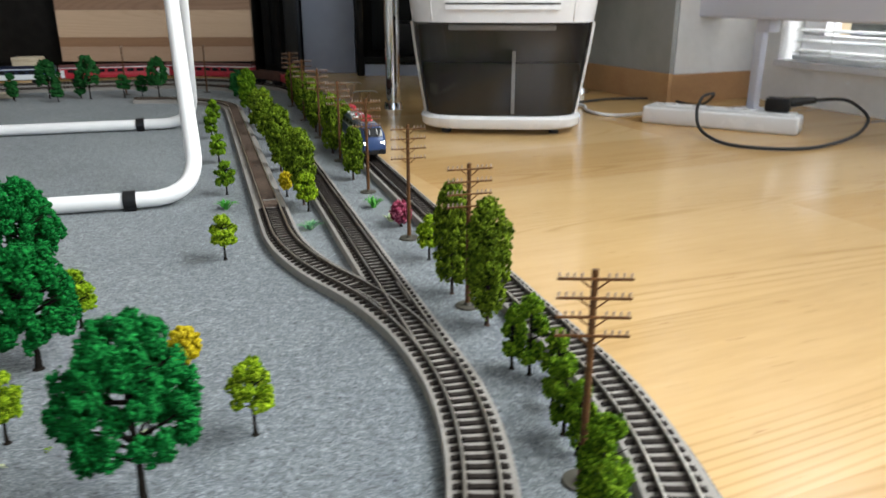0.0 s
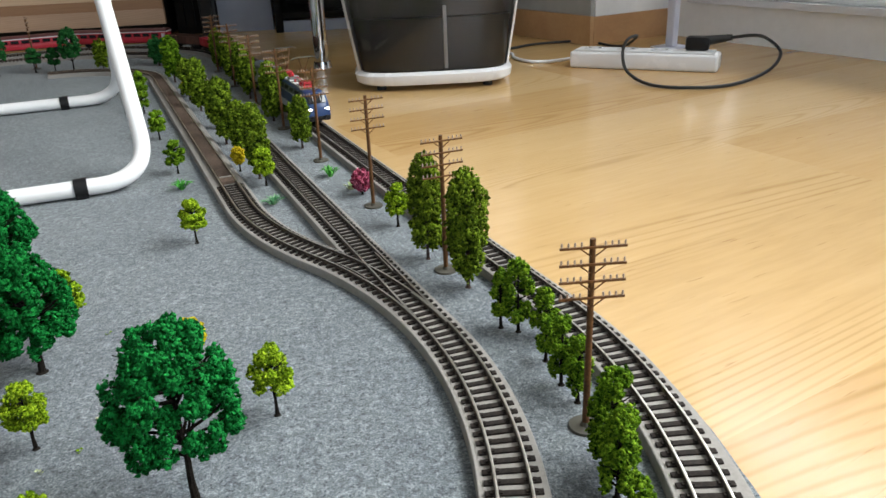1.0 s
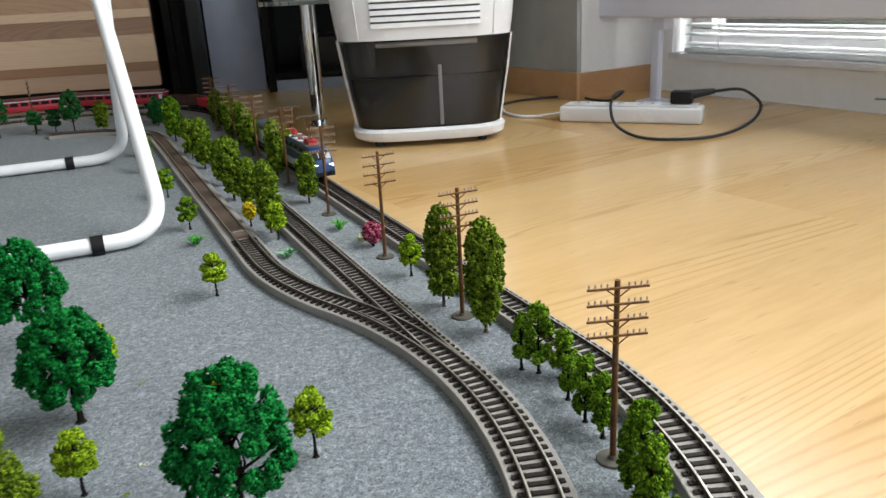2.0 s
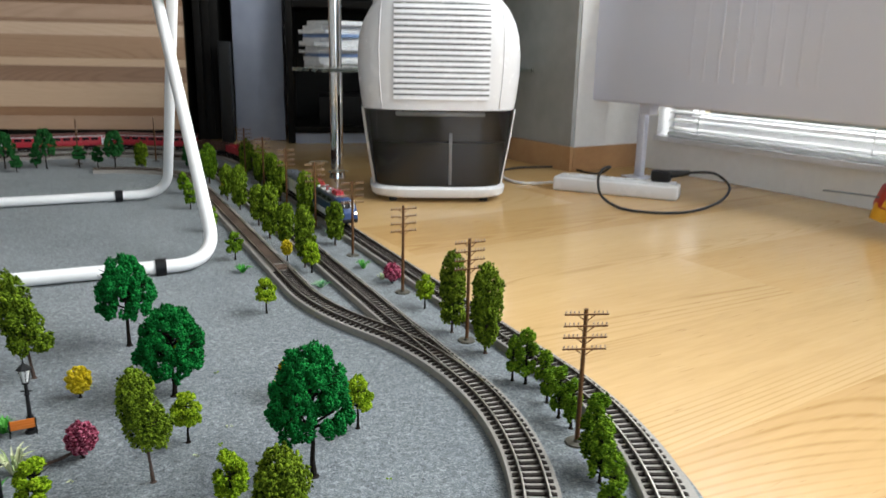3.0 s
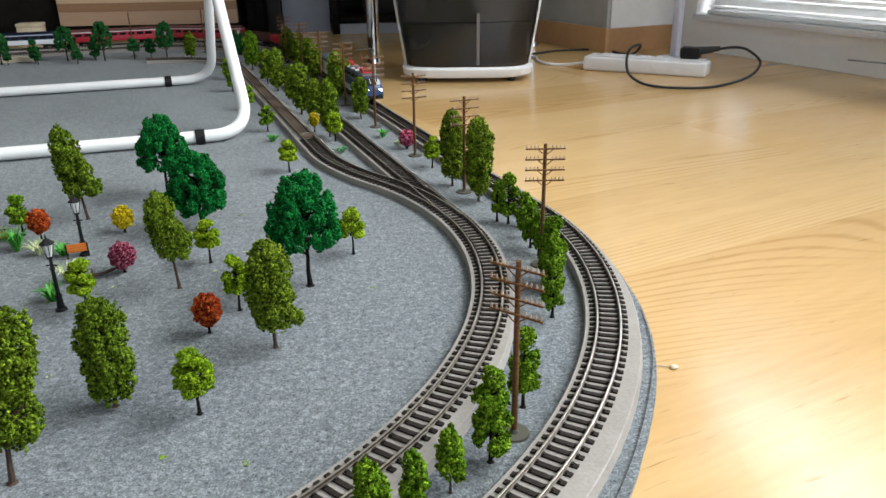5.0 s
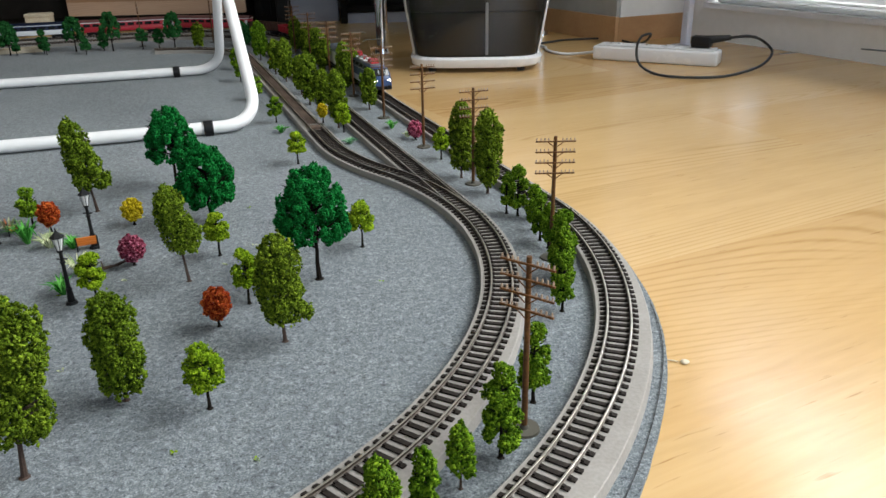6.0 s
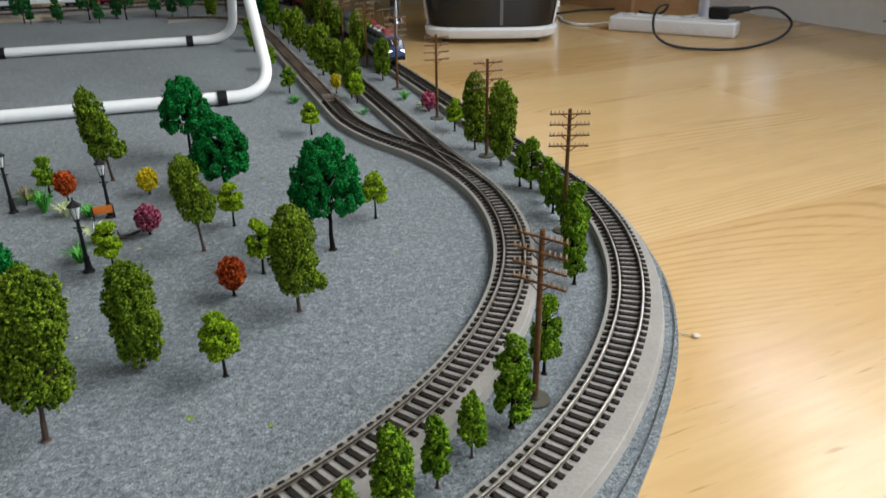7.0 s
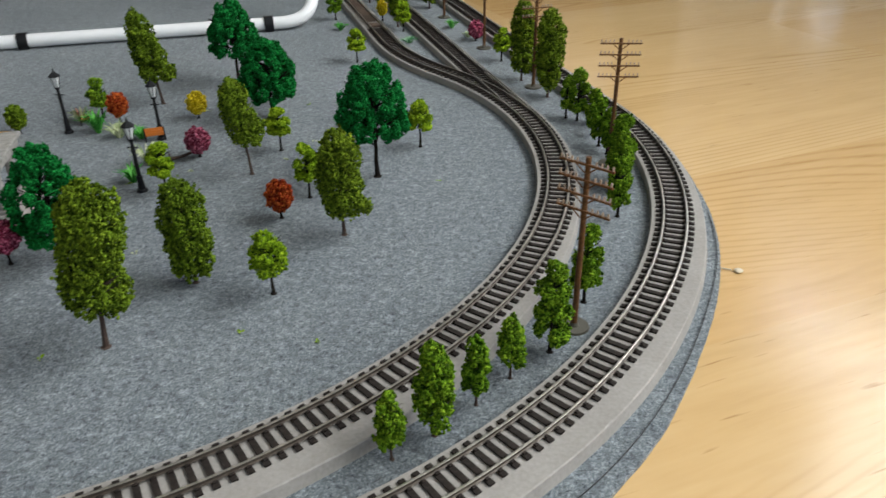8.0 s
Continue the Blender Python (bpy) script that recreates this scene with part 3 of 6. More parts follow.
def wall_bar(name, k0, k1, o0, o1, z0, z1, mat, parent, bevel=0.0):
    c = [along(k, o) for k, o in ((k0, o0), (k1, o0), (k1, o1), (k0, o1))]
    v = [(p.x, p.y, z) for z in (z0, z1) for p in c]
    f = [(3, 2, 1, 0), (4, 5, 6, 7), (0, 1, 5, 4), (1, 2, 6, 5), (2, 3, 7, 6), (3, 0, 4, 7)]
    return mesh_ob(name, v, f, mat, parent)


wall_bar("window_frame", 0.002, 3.448, 0.06, 0.11, WIN_Z0 + 0.001, WIN_Z0 + 0.05, WHITE, win)
wall_bar("window_frame", 0.002, 3.448, 0.06, 0.11, WIN_Z1 - 0.05, WIN_Z1 - 0.001, WHITE, win)
for k in (0.002, 1.13, 2.26, 3.392):
    wall_bar("window_frame", k, k + 0.055, 0.062, 0.108, WIN_Z0 + 0.052, WIN_Z1 - 0.052, WHITE, win)
for k in (0.058, 1.186, 2.316):
    pane = wall_bar("pane", k, k + 1.071, 0.082, 0.086, WIN_Z0 + 0.052, WIN_Z1 - 0.052, glass("window_glass", (1, 1, 1), 0.0), win)
    pane.visible_shadow = False
wall_bar("window_sill", -0.0, 3.4, -0.012, 0.058, WIN_Z0 - 0.012, WIN_Z0 + 0.0008, WHITE, win)

# unseen window, added only to give the rear fill lamp an opening
added_rear_win = tagged(new("window_2"), "unseen white-framed window added round the rear fill lamp", "window", kind="structure")
for sx, sz, x, z in ((2.0, 0.05, 0.75, SZ0), (2.0, 0.05, 0.75, SZ1 - 0.05), (0.05, SZ1 - SZ0 - 0.102, SX0 + 0.025, SZ0 + 0.051), (0.05, SZ1 - SZ0 - 0.102, SX1 - 0.025, SZ0 + 0.051)):
    box("window_frame", sx - 0.002, 0.05, sz - 0.002, WHITE, added_rear_win, (x, YF - 0.09, z + 0.001), 0.002)
rear_pane = box("pane", 1.896, 0.004, SZ1 - SZ0 - 0.104, glass("rear_window_glass", (1, 1, 1), 0.0), added_rear_win, (0.75, YF - 0.09, SZ0 + 0.052))
rear_pane.visible_shadow = False

blind = thing("venetian_blind", "white venetian blind with tilted slats in the low window", "window blind")
bm = bmesh.new()
add_box(bm, 2.55, 0.024, 0.0006, (0, 0, 0))
for v in bm.verts:
    v.co.z += 0.0025 * (1 - (v.co.y / 0.012) ** 2)
me = bpy.data.meshes.new("slat")
bm.to_mesh(me)
bm.free()
me.materials.append(SLAT)
wall_rot = Matrix((WALL_D, WALL_N, Vector((0, 0, 1)))).transposed().to_4x4()
for i in range(39):
    p = along(1.30, 0.022, WIN_Z0 + 0.020 + i * 0.0208)
    share("slat", me, blind, Matrix.Translation(p) @ wall_rot @ pose(0, 0, 0, 11))
box("bottom_rail", 2.55, 0.022, 0.009, SLAT, blind, m=Matrix.Translation(along(1.30, 0.022, WIN_Z0 + 0.002)) @ wall_rot, bevel=0.0015)
for k in (0.12, 0.55, 1.0, 1.5, 2.0, 2.45):
    tube("ladder_cord", [along(k, 0.010, WIN_Z0 + 0.004), along(k, 0.010, WIN_Z0 + 0.82)], 0.0007, SLAT, blind, seg=5)

# panel radiator on a foot
radiator = thing("radiator", "white enamelled panel radiator standing on a foot", "radiator")
RLEN, RZ0, RZ1 = 1.775, 0.172, 0.512
rad_m = Matrix.Translation(Vector((0.72, 1.549, 0)) - WALL_D * (0.266 - RLEN / 2)) @ wall_rot
n = 106
vs, fs = [], []
for i in range(n + 1):
    x = -RLEN / 2 + RLEN * i / n
    inside = 0.05 < i / n < 0.95
    y = -0.0005 * (math.cos(2 * math.pi * i / 2.65) if inside else 1.0)
    vs += [(x, y, RZ0 + 0.004), (x, y, RZ1 - 0.004), (x, 0.0035, RZ1), (x, 0.018, RZ1), (x, 0.018, RZ0), (x, 0.0035, RZ0)]
for i in range(n):
    for k in range(6):
        a, b = i * 6 + k, i * 6 + (k + 1) % 6
        fs.append((a, a + 6, b + 6, b))
fs += [tuple(range(6)), tuple(n * 6 + k for k in range(5, -1, -1))]
pf = mesh_ob("front_panel", vs, fs, RAD, radiator, "", True)
pf.data.set_sharp_from_angle(angle=radians(35))
pf.matrix_basis = rad_m
box("rear_panel", RLEN, 0.018, RZ1 - RZ0, RAD, radiator, m=rad_m @ Matrix.Translation((0, 0.052, RZ0)), bevel=0.003)
box("top_grille", RLEN - 0.01, 0.024, 0.006, RAD, radiator, m=rad_m @ Matrix.Translation((0, 0.030, RZ1 - 0.006)))
for s in (-1, 1):
    box("side_cover", 0.003, 0.060, RZ1 - RZ0, RAD, radiator, m=rad_m @ Matrix.Translation((s * (RLEN / 2 + 0.0015), 0.031, RZ0)), bevel=0.0008)
for i in range(9):
    box("pressed_rib", 0.008, 0.0024, 0.205, RAD, radiator, m=rad_m @ Matrix.Translation((-RLEN / 2 + 0.396 + i * 0.037, 0.0004, 0.232)), bevel=0.0011)
for k in (0.252 - RLEN / 2, RLEN / 2 - 0.24):
    foot = box("foot", 0.021, 0.016, RZ0 - ROOM_Z - 0.003, RAD, radiator, m=rad_m @ Matrix.Translation((k, 0.027, ROOM_Z + 0.003)), bevel=0.003)
    box("foot_plate", 0.06, 0.06, 0.003, RAD, foot, m=rad_m @ Matrix.Translation((k, 0.027, ROOM_Z)), bevel=0.001)
    box("bracket", 0.034, 0.030, 0.024, RAD, foot, m=rad_m @ Matrix.Translation((k + 0.010, 0.031, RZ0 - 0.024)), bevel=0.003)

# ---- background furniture ----
cab = thing("wooden_cabinet", "low cabinet with a striped walnut-veneer front", "cabinet")
CX0, CX1, CY = -0.945, -0.409, 2.25
fz = 0.036
for h, m in ((0.040, VENEER_MID), (0.026, VENEER_DARK), (0.072, VENEER_LIGHT), (0.045, VENEER_DARK), (0.022, VENEER_LIGHT), (0.064, VENEER_MID), (0.034, VENEER_LIGHT), (0.012, VENEER_DARK), (0.041, VENEER_MID), (0.042, VENEER_DARK),
             (0.040, VENEER_MID), (0.060, VENEER_LIGHT), (0.035, VENEER_DARK), (0.05, VENEER_MID), (0.07, VENEER_LIGHT), (0.04, VENEER_DARK), (0.06, VENEER_MID), (0.05, VENEER_LIGHT), (0.061, VENEER_DARK)):
    box("veneer_strip", CX1 - CX0, 0.02, h - 0.0002, m, cab, m=Matrix.Translation(((CX0 + CX1) / 2, CY + 0.01, fz)))
    fz += h
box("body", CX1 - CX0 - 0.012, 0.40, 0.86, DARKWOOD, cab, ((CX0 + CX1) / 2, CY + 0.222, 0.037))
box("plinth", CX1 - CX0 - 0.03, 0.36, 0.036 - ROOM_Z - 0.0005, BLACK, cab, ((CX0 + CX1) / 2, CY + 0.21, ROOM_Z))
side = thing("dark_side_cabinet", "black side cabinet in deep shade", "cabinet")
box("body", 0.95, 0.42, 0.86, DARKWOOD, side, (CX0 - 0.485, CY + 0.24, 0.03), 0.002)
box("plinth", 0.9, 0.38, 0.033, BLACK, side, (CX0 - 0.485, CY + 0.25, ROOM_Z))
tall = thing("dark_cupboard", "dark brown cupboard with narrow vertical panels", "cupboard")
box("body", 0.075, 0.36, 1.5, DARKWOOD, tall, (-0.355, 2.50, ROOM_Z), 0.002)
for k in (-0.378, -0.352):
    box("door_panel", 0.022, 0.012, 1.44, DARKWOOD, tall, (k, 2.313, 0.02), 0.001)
tower = thing("black_speaker", "slim black loudspeaker on the floor", "loudspeaker")
box("cabinet", 0.036, 0.05, 0.30, BLACK, tower, (-0.296, 2.262, ROOM_Z), 0.004)
box("grille_cloth", 0.028, 0.004, 0.26, SHADOWGAP, tower, (-0.296, 2.2345, 0.02), 0.001)
board = thing("grey_board", "tall blue-grey board leaning on the wall", "board")
box("panel", 0.150, 0.03, 1.3, BLUEGREY, board, (-0.202, 2.33, ROOM_Z), 0.002)
tv = thing("tv_cabinet", "black open media cabinet in shade", "media cabinet")
# back panel coloured near-black for the shade inside the open cabinet
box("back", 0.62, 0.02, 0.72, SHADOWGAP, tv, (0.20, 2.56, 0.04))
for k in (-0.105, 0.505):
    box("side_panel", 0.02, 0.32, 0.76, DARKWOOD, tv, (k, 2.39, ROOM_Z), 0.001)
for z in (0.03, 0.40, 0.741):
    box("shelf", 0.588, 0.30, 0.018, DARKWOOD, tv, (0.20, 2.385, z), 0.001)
box("kick_board", 0.588, 0.012, 0.030, BLUEGREY, tv, (0.20, 2.245, ROOM_Z))
box("black_amplifier", 0.36, 0.22, 0.09, BLACK, None, (0.16, 2.38, 0.0482), 0.004)
tagged(bpy.data.objects["black_amplifier"], "black hi-fi unit on the media cabinet shelf", "hi-fi unit")

# glass table with chrome posts
gt = thing("glass_side_table", "side table of green glass shelves on chrome posts", "side table")
ga, gb = Vector((0.016, 1.600, 0)), Vector((0.445, 1.85, 0))
gd = (gb - ga).normalized()
gn = Vector((-gd.y, gd.x, 0))
gw = (gb - ga).length
g_rot = Matrix((gd, gn, Vector((0, 0, 1)))).transposed().to_4x4()
posts = ((0, 0), (gw, 0), (gw * 0.52, 0.21))
for nm, z, rad in (("lower_shelf", 0.236, 0.095), ("top_shelf", 0.437, 0.115)):
    ring = []
    for (cx, cy), a0 in zip(posts, (150, 270, 35)):
        ring += [(cx + rad * math.cos(radians(a0 + 120 * i / 12)), cy + rad * math.sin(radians(a0 + 120 * i / 12))) for i in range(13)]
    bm = bmesh.new()
    lo = [bm.verts.new((x, y, z)) for x, y in ring]
    hi = [bm.verts.new((x, y, z + 0.008)) for x, y in ring]
    bm.faces.new(hi)
    bm.faces.new(lo[::-1])
    for i in range(len(lo)):
        j = (i + 1) % len(lo)
        bm.faces.new((lo[i], lo[j], hi[j], hi[i]))
    sh = part(nm, bm, CLEAR, gt, "green-tinted glass")
    sh.matrix_basis = Matrix.Translation(ga) @ g_rot
for k, j in posts:
    p = ga + gd * k + gn * j
    for z0, z1 in ((ROOM_Z + 0.012, 0.235), (0.245, 0.436)):
        rod("post", 0.0145, 0.0145, p + Vector((0, 0, z0)), p + Vector((0, 0, z1)), CHROME, gt, 24)
    rod("post_foot", 0.019, 0.017, p + Vector((0, 0, ROOM_Z)), p + Vector((0, 0, ROOM_Z + 0.012)), CHROME, gt, 24)
    rod("post_cap", 0.018, 0.018, p + Vector((0, 0, 0.4452)), p + Vector((0, 0, 0.449)), CHROME, gt, 24)


def paper_stack(name, label, at, sheets, w, d, z, seed, mats, rot):
    rnd = random.Random(seed)
    t = thing(name, label, "papers")
    for i in range(sheets):
        h = rnd.uniform(0.004, 0.011)
        m = Matrix.Translation((at[0] + rnd.uniform(-.008, .008), at[1] + rnd.uniform(-.008, .008), z)) @ pose(0, 0, 0, 0, 0, rot + rnd.uniform(-9, 9))
        box("booklet", w * rnd.uniform(.85, 1), d * rnd.uniform(.85, 1), h, mats[i % len(mats)], t, bevel=0.001, m=m)
        z += h + 0.0003


paper_stack("paper_stack", "untidy stack of white and blue booklets on the glass shelf", (0.040, 1.712), 12, 0.175, 0.115, 0.2445, 3, (PAPER, PAPER, PAPER, PAPERBLUE, PAPER), 25)
paper_stack("paper_pile", "pile of white paper on the glass table top", (0.275, 1.80), 5, 0.19, 0.13, 0.4455, 5, (PAPER, PAPER), 18)
paper_stack("loose_papers", "loose papers on the glass table top", (0.115, 1.72), 2, 0.13, 0.10, 0.4455, 8, (PAPER, PAPERBLUE), 40)
bm = bmesh.new()
bmesh.ops.create_icosphere(bm, subdivisions=3, radius=0.026)
for v in bm.verts:
    v.co *= 1 + 0.28 * noise.noise(v.co * 60)
    v.co.z *= 0.75
bmesh.ops.translate(bm, vec=(-0.012, 1.63, 0.4695), verts=bm.verts)
tagged(part("crumpled_cloth", bm, PAPER, smooth=True), "crumpled white cloth on the glass table top", "cloth")

# ---- dehumidifier ----
dh = thing("dehumidifier", "white dehumidifier with louvred front and smoked water tank", "dehumidifier",
           Matrix.Translation((0.206, 1.292, ROOM_Z)) @ pose(0, 0, 0, 0, 0, -5.0) @ Matrix.Scale(1.004, 4))


def superloop(w, d, y0, power, n=48):
    out = []
    for i in range(n):
        a = 2 * math.pi * i / n
        c, s = math.cos(a), math.sin(a)
        out.append((w / 2 * math.copysign(abs(c) ** power, c), y0 + d / 2 * math.copysign(abs(s) ** power, s)))
    return out


def loft(name, rings, mat, parent, label="", cap=True):
    n = len(rings[0][0])
    vs, fs = [], []
    for loop, z in rings:
        vs += [(x, y, z) for x, y in loop]
    for i in range(len(rings) - 1):
        for k in range(n):
            a, b = i * n + k, i * n + (k + 1) % n
            fs.append((a, b, b + n, a + n))
    if cap:
        fs.append(tuple(range(n - 1, -1, -1)))
        fs.append(tuple((len(rings) - 1) * n + k for k in range(n)))
    ob = mesh_ob(name, vs, fs, mat, parent, label, True)
    ob.data.set_sharp_from_angle(angle=radians(45))
    return ob


DW = ((0.178, 0.302), (0.20, 0.309), (0.24, 0.318), (0.28, 0.320), (0.315, 0.312), (0.343, 0.294), (0.366, 0.268), (0.386, 0.232), (0.401, 0.188), (0.4115, 0.138), (0.418, 0.080), (0.4205, 0.03))
loft("housing", [(superloop(w, 0.20 * (0.55 + 0.45 * min(1, w / 0.29)), 0.10, 0.62), z) for z, w in DW], WHITE, dh)
loft("base", [(superloop(0.255, 0.19, 0.095, 0.5), 0.010), (superloop(0.268, 0.20, 0.097, 0.5), 0.014), (superloop(0.272, 0.20, 0.097, 0.5), 0.026), (superloop(0.262, 0.19, 0.097, 0.5), 0.030)], WHITE, dh)
loft("water_tank", [(superloop(0.250, 0.178, 0.096, 0.5), 0.0305), (superloop(0.262, 0.184, 0.096, 0.5), 0.07), (superloop(0.280, 0.19, 0.098, 0.55), 0.125), (superloop(0.294, 0.194, 0.099, 0.58), 0.1775)], SMOKE, dh, "smoked translucent tank")
# two blocks fill the tank; their dark colours hold its inner gloom
loft("tank_liner", [(superloop(0.236, 0.15, 0.10, 0.5), 0.0312), (superloop(0.262, 0.16, 0.10, 0.5), 0.115)], plain_shell("dark_grey_liner", (0.035, 0.033, 0.03), 0.5), dh, "dark block for the water-filled lower part, shade in its colour")
loft("tank_inner", [(superloop(0.244, 0.12, 0.112, 0.5), 0.1155), (superloop(0.262, 0.125, 0.112, 0.5), 0.174)], plain_shell("inner_shade_brown_grey", (0.085, 0.075, 0.065), 0.5), dh, "brown-grey block with the tank's inner shade in its colour")
box("float_rib", 0.006, 0.012, 0.10, GREYWHITE, dh, (0.02, 0.004 + 0.012, 0.034), 0.001)
for s in (-1, 1):
    bm = bmesh.new()
    prev = None
    for z, w in ((0.030, 0.128), (0.07, 0.1345), (0.125, 0.1435), (0.178, 0.1505)):
        q = [bm.verts.new((s * (w + dx), y, z)) for dx, y in ((-0.004, 0.045), (0.002, 0.060), (0.002, 0.15), (-0.004, 0.165))]
        if prev:
            for k in range(4):
                bm.faces.new((prev[k], prev[(k + 1) % 4], q[(k + 1) % 4], q[k]))
        prev = q
    part("side_strut", bm, WHITE, dh)
box("tank_lip", 0.17, 0.02, 0.008, GREYWHITE, dh, (0.0, 0.022, 0.166), 0.002)
for x in (-0.09, 0.09):
    rod("foot", 0.008, 0.008, (x, 0.03, 0.0), (x, 0.03, 0.0102), RUBBER, dh, 12)
    rod("foot", 0.008, 0.008, (x, 0.16, 0.0), (x, 0.16, 0.0102), RUBBER, dh, 12)
# front louvre, bowed with the housing
gz0, gz1, gw2 = 0.197, 0.372, 0.0905


def front_y(x, z):
    "depth of the housing's front"
    w = float(np.interp(z, [q[0] for q in DW], [q[1] for q in DW]))
    d = 0.20 * (0.55 + 0.45 * min(1, w / 0.29))
    c = min(0.99, abs(x) / (w / 2)) ** (1 / 0.62)
    return 0.10 - d / 2 * math.sqrt(1 - c * c) ** 0.62


def bowed(name, z0, z1, out, lip, mat, label=""):
    n, vs, fs = 14, [], []
    for i in range(n + 1):
        x = gw2 * (2 * i / n - 1)
        vs += [(x, front_y(x, z0) + 0.002, z0), (x, front_y(x, z0) - out, z0), (x, front_y(x, z1) - out + lip, z1), (x, front_y(x, z1) + 0.002, z1)]
    for i in range(n):
        for k in range(4):
            a, b = i * 4 + k, i * 4 + (k + 1) % 4
            fs.append((a, b, b + 4, a + 4))
    fs += [(3, 2, 1, 0), tuple(n * 4 + k for k in range(4))]
    return mesh_ob(name, vs, fs, mat, dh, label)


for k in (-1, 1):
    edge = [(z, k * (0.112 + 0.006 * math.sin((z - 0.18) / 0.2 * math.pi))) for z in np.linspace(0.181, 0.372, 12)]
    tube("panel_edge", [(x, front_y(x, z) + 0.0003, z) for z, x in edge], 0.0016, WHITE, dh, seg=6)
# dark strips between the louvre slats paint the shade of the slots
SLOT_SHADE = plain_shell("louvre_shadow", (0.07, 0.07, 0.07), 0.7)
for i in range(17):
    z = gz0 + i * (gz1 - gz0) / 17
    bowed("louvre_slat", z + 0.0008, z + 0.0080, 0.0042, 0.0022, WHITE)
    bowed("louvre_shade_strip", z + 0.0078, z + 0.0113, 0.0012, 0.0, SLOT_SHADE)

# ---- power strip and its cables ----
strip_a, strip_b = Vector((0.468, 1.405, 0)), Vector((0.688, 1.262, 0))
sd = (strip_b - strip_a)
ps_m = Matrix.Translation((strip_a + strip_b) / 2 + Vector((0.02, 0.035, ROOM_Z))) @ Matrix.Rotation(math.atan2(sd.y, sd.x), 4, "Z")
ps = thing("power_strip", "white multi-socket power strip lying on the floor", "power strip", ps_m)
bm = bmesh.new()
add_box(bm, sd.length, 0.052, 0.030, (0, 0, 0), 0.005, segments=3)
part("housing", bm, WHITE, ps, smooth=True)
bm = bmesh.new()
add_box(bm, sd.length * 0.93, 0.044, 0.0022, (0, 0, 0.0302), 0.0008)
part("socket_face", bm, GREYWHITE, ps, smooth=True)
for i in range(4):
    x = -0.09 + i * 0.06
    sk = rod("socket", 0.019, 0.019, (x, 0, 0.0325), (x, 0, 0.0337), WHITE, ps, 24)
    for k in (-0.0095, 0.0095):
        rod("socket_hole", 0.0024, 0.0024, (x + k, 0, 0.0338), (x + k, 0, 0.0344), BLACK, sk, 8)
plug = thing("black_plug", "black mains plug with a cable looping over the floor", "plug")
pm = ps_m @ pose(0.092, 0, 0.0340)
bm = bmesh.new()
add_box(bm, 0.040, 0.026, 0.024, (0, 0, 0), 0.005, pm)
part("plug_body", bm, BLACK, plug, smooth=True)
bm = bmesh.new()
add_cyl(bm, 0.009, 0.005, pm @ Vector((0.012, 0, 0.016)), pm @ Vector((0.055, 0.01, 0.022)), 12)
part("strain_relief", bm, RUBBER, plug, smooth=True)
g = ROOM_Z + 0.0036
tube("cable", smooth_path([pm @ Vector((0.05, 0.009, 0.021)), (0.745, 1.255, 0.060), (0.786, 1.281, 0.047), (0.806, 1.274, 0.025), (0.765, 1.232, 0.006), (0.675, 1.168, g), (0.601, 1.157, g), (0.545, 1.20, g), (0.535, 1.28, 0.008), (0.545, 1.335, 0.03), (0.556, 1.345, 0.052),
     (0.585, 1.375, 0.054), (0.608, 1.45, 0.035), (0.622, 1.53, 0.014), (0.630, 1.62, g), (0.61, 1.684, g), (0.573, 1.718, g), (0.525, 1.718, g), (0.473, 1.708, g), (0.434, 1.680, g), (0.395, 1.655, g), (0.345, 1.63, g)], 10), 0.0027, RUBBER, plug, "", 8)
tagged(tube("white_cable", smooth_path([(0.485, 1.43, 0.012), (0.450, 1.480, g), (0.415, 1.497, g), (0.400, 1.550, g), (0.406, 1.60, g), (0.388, 1.628, g), (0.345, 1.60, g)], 10), 0.003, WHITE), "white cable from the power strip along the floor", "cable")

# ---- leaning toy by the window ----
toy = thing("checkered_toy", "black toy with red and yellow checkered base, tilted over", "toy",
            Matrix.Translation((0.941, 1.0, ROOM_Z + 0.008)) @ pose(0, 0, 0, 0, 0, -14) @ pose(0, 0, 0, 0, 19, 0))
rod("foot", 0.0135, 0.016, (-0.014, 0, 0.006), (-0.014, 0, 0.034), YELLOW, toy, 20, "rounded yellow foot")
box("leg", 0.017, 0.010, 0.045, TOYGREY, toy, (0.024, -0.002, -0.016), 0.003)
box("checker_base", 0.066, 0.034, 0.046, TOYRED, toy, (0.004, 0, 0.026), 0.007)
for i in range(4):
    for j in range(3):
        if (i + j) % 2 == 0:
            box("checker_square", 0.0135, 0.0012, 0.0125, YELLOW, toy, (-0.020 + i * 0.0155, -0.0176, 0.031 + j * 0.0135))
box("body", 0.060, 0.036, 0.150, BLACK, toy, (0.007, 0, 0.0725), 0.006)
for i, (w, h) in enumerate(((0.018, 0.016), (0.016, 0.015), (0.018, 0.016), (0.015, 0.014))):
    box("pale_emblem_bar", w, 0.0012, h, SILVER, toy, (0.000, -0.0187, 0.078 + i * 0.023), 0.0005)
for i in range(7):
    bm = bmesh.new()
    bmesh.ops.create_uvsphere(bm, u_segments=10, v_segments=6, radius=0.0065)
    bmesh.ops.transform(bm, matrix=Matrix.Translation((0.030, -0.017, 0.082 + i * 0.013)), verts=bm.verts)
    part("chrome_bead", bm, CHROME, toy, smooth=True)
tube("wire", [(-0.026, 0.0, 0.045), (-0.075, 0.0, 0.034), (-0.122, 0.0, 0.022)], 0.0014, TOYGREY, toy, "", 6)
box("rear_arm", 0.05, 0.012, 0.009, TOYGREY, toy, (0.052, 0.012, 0.030), 0.003)

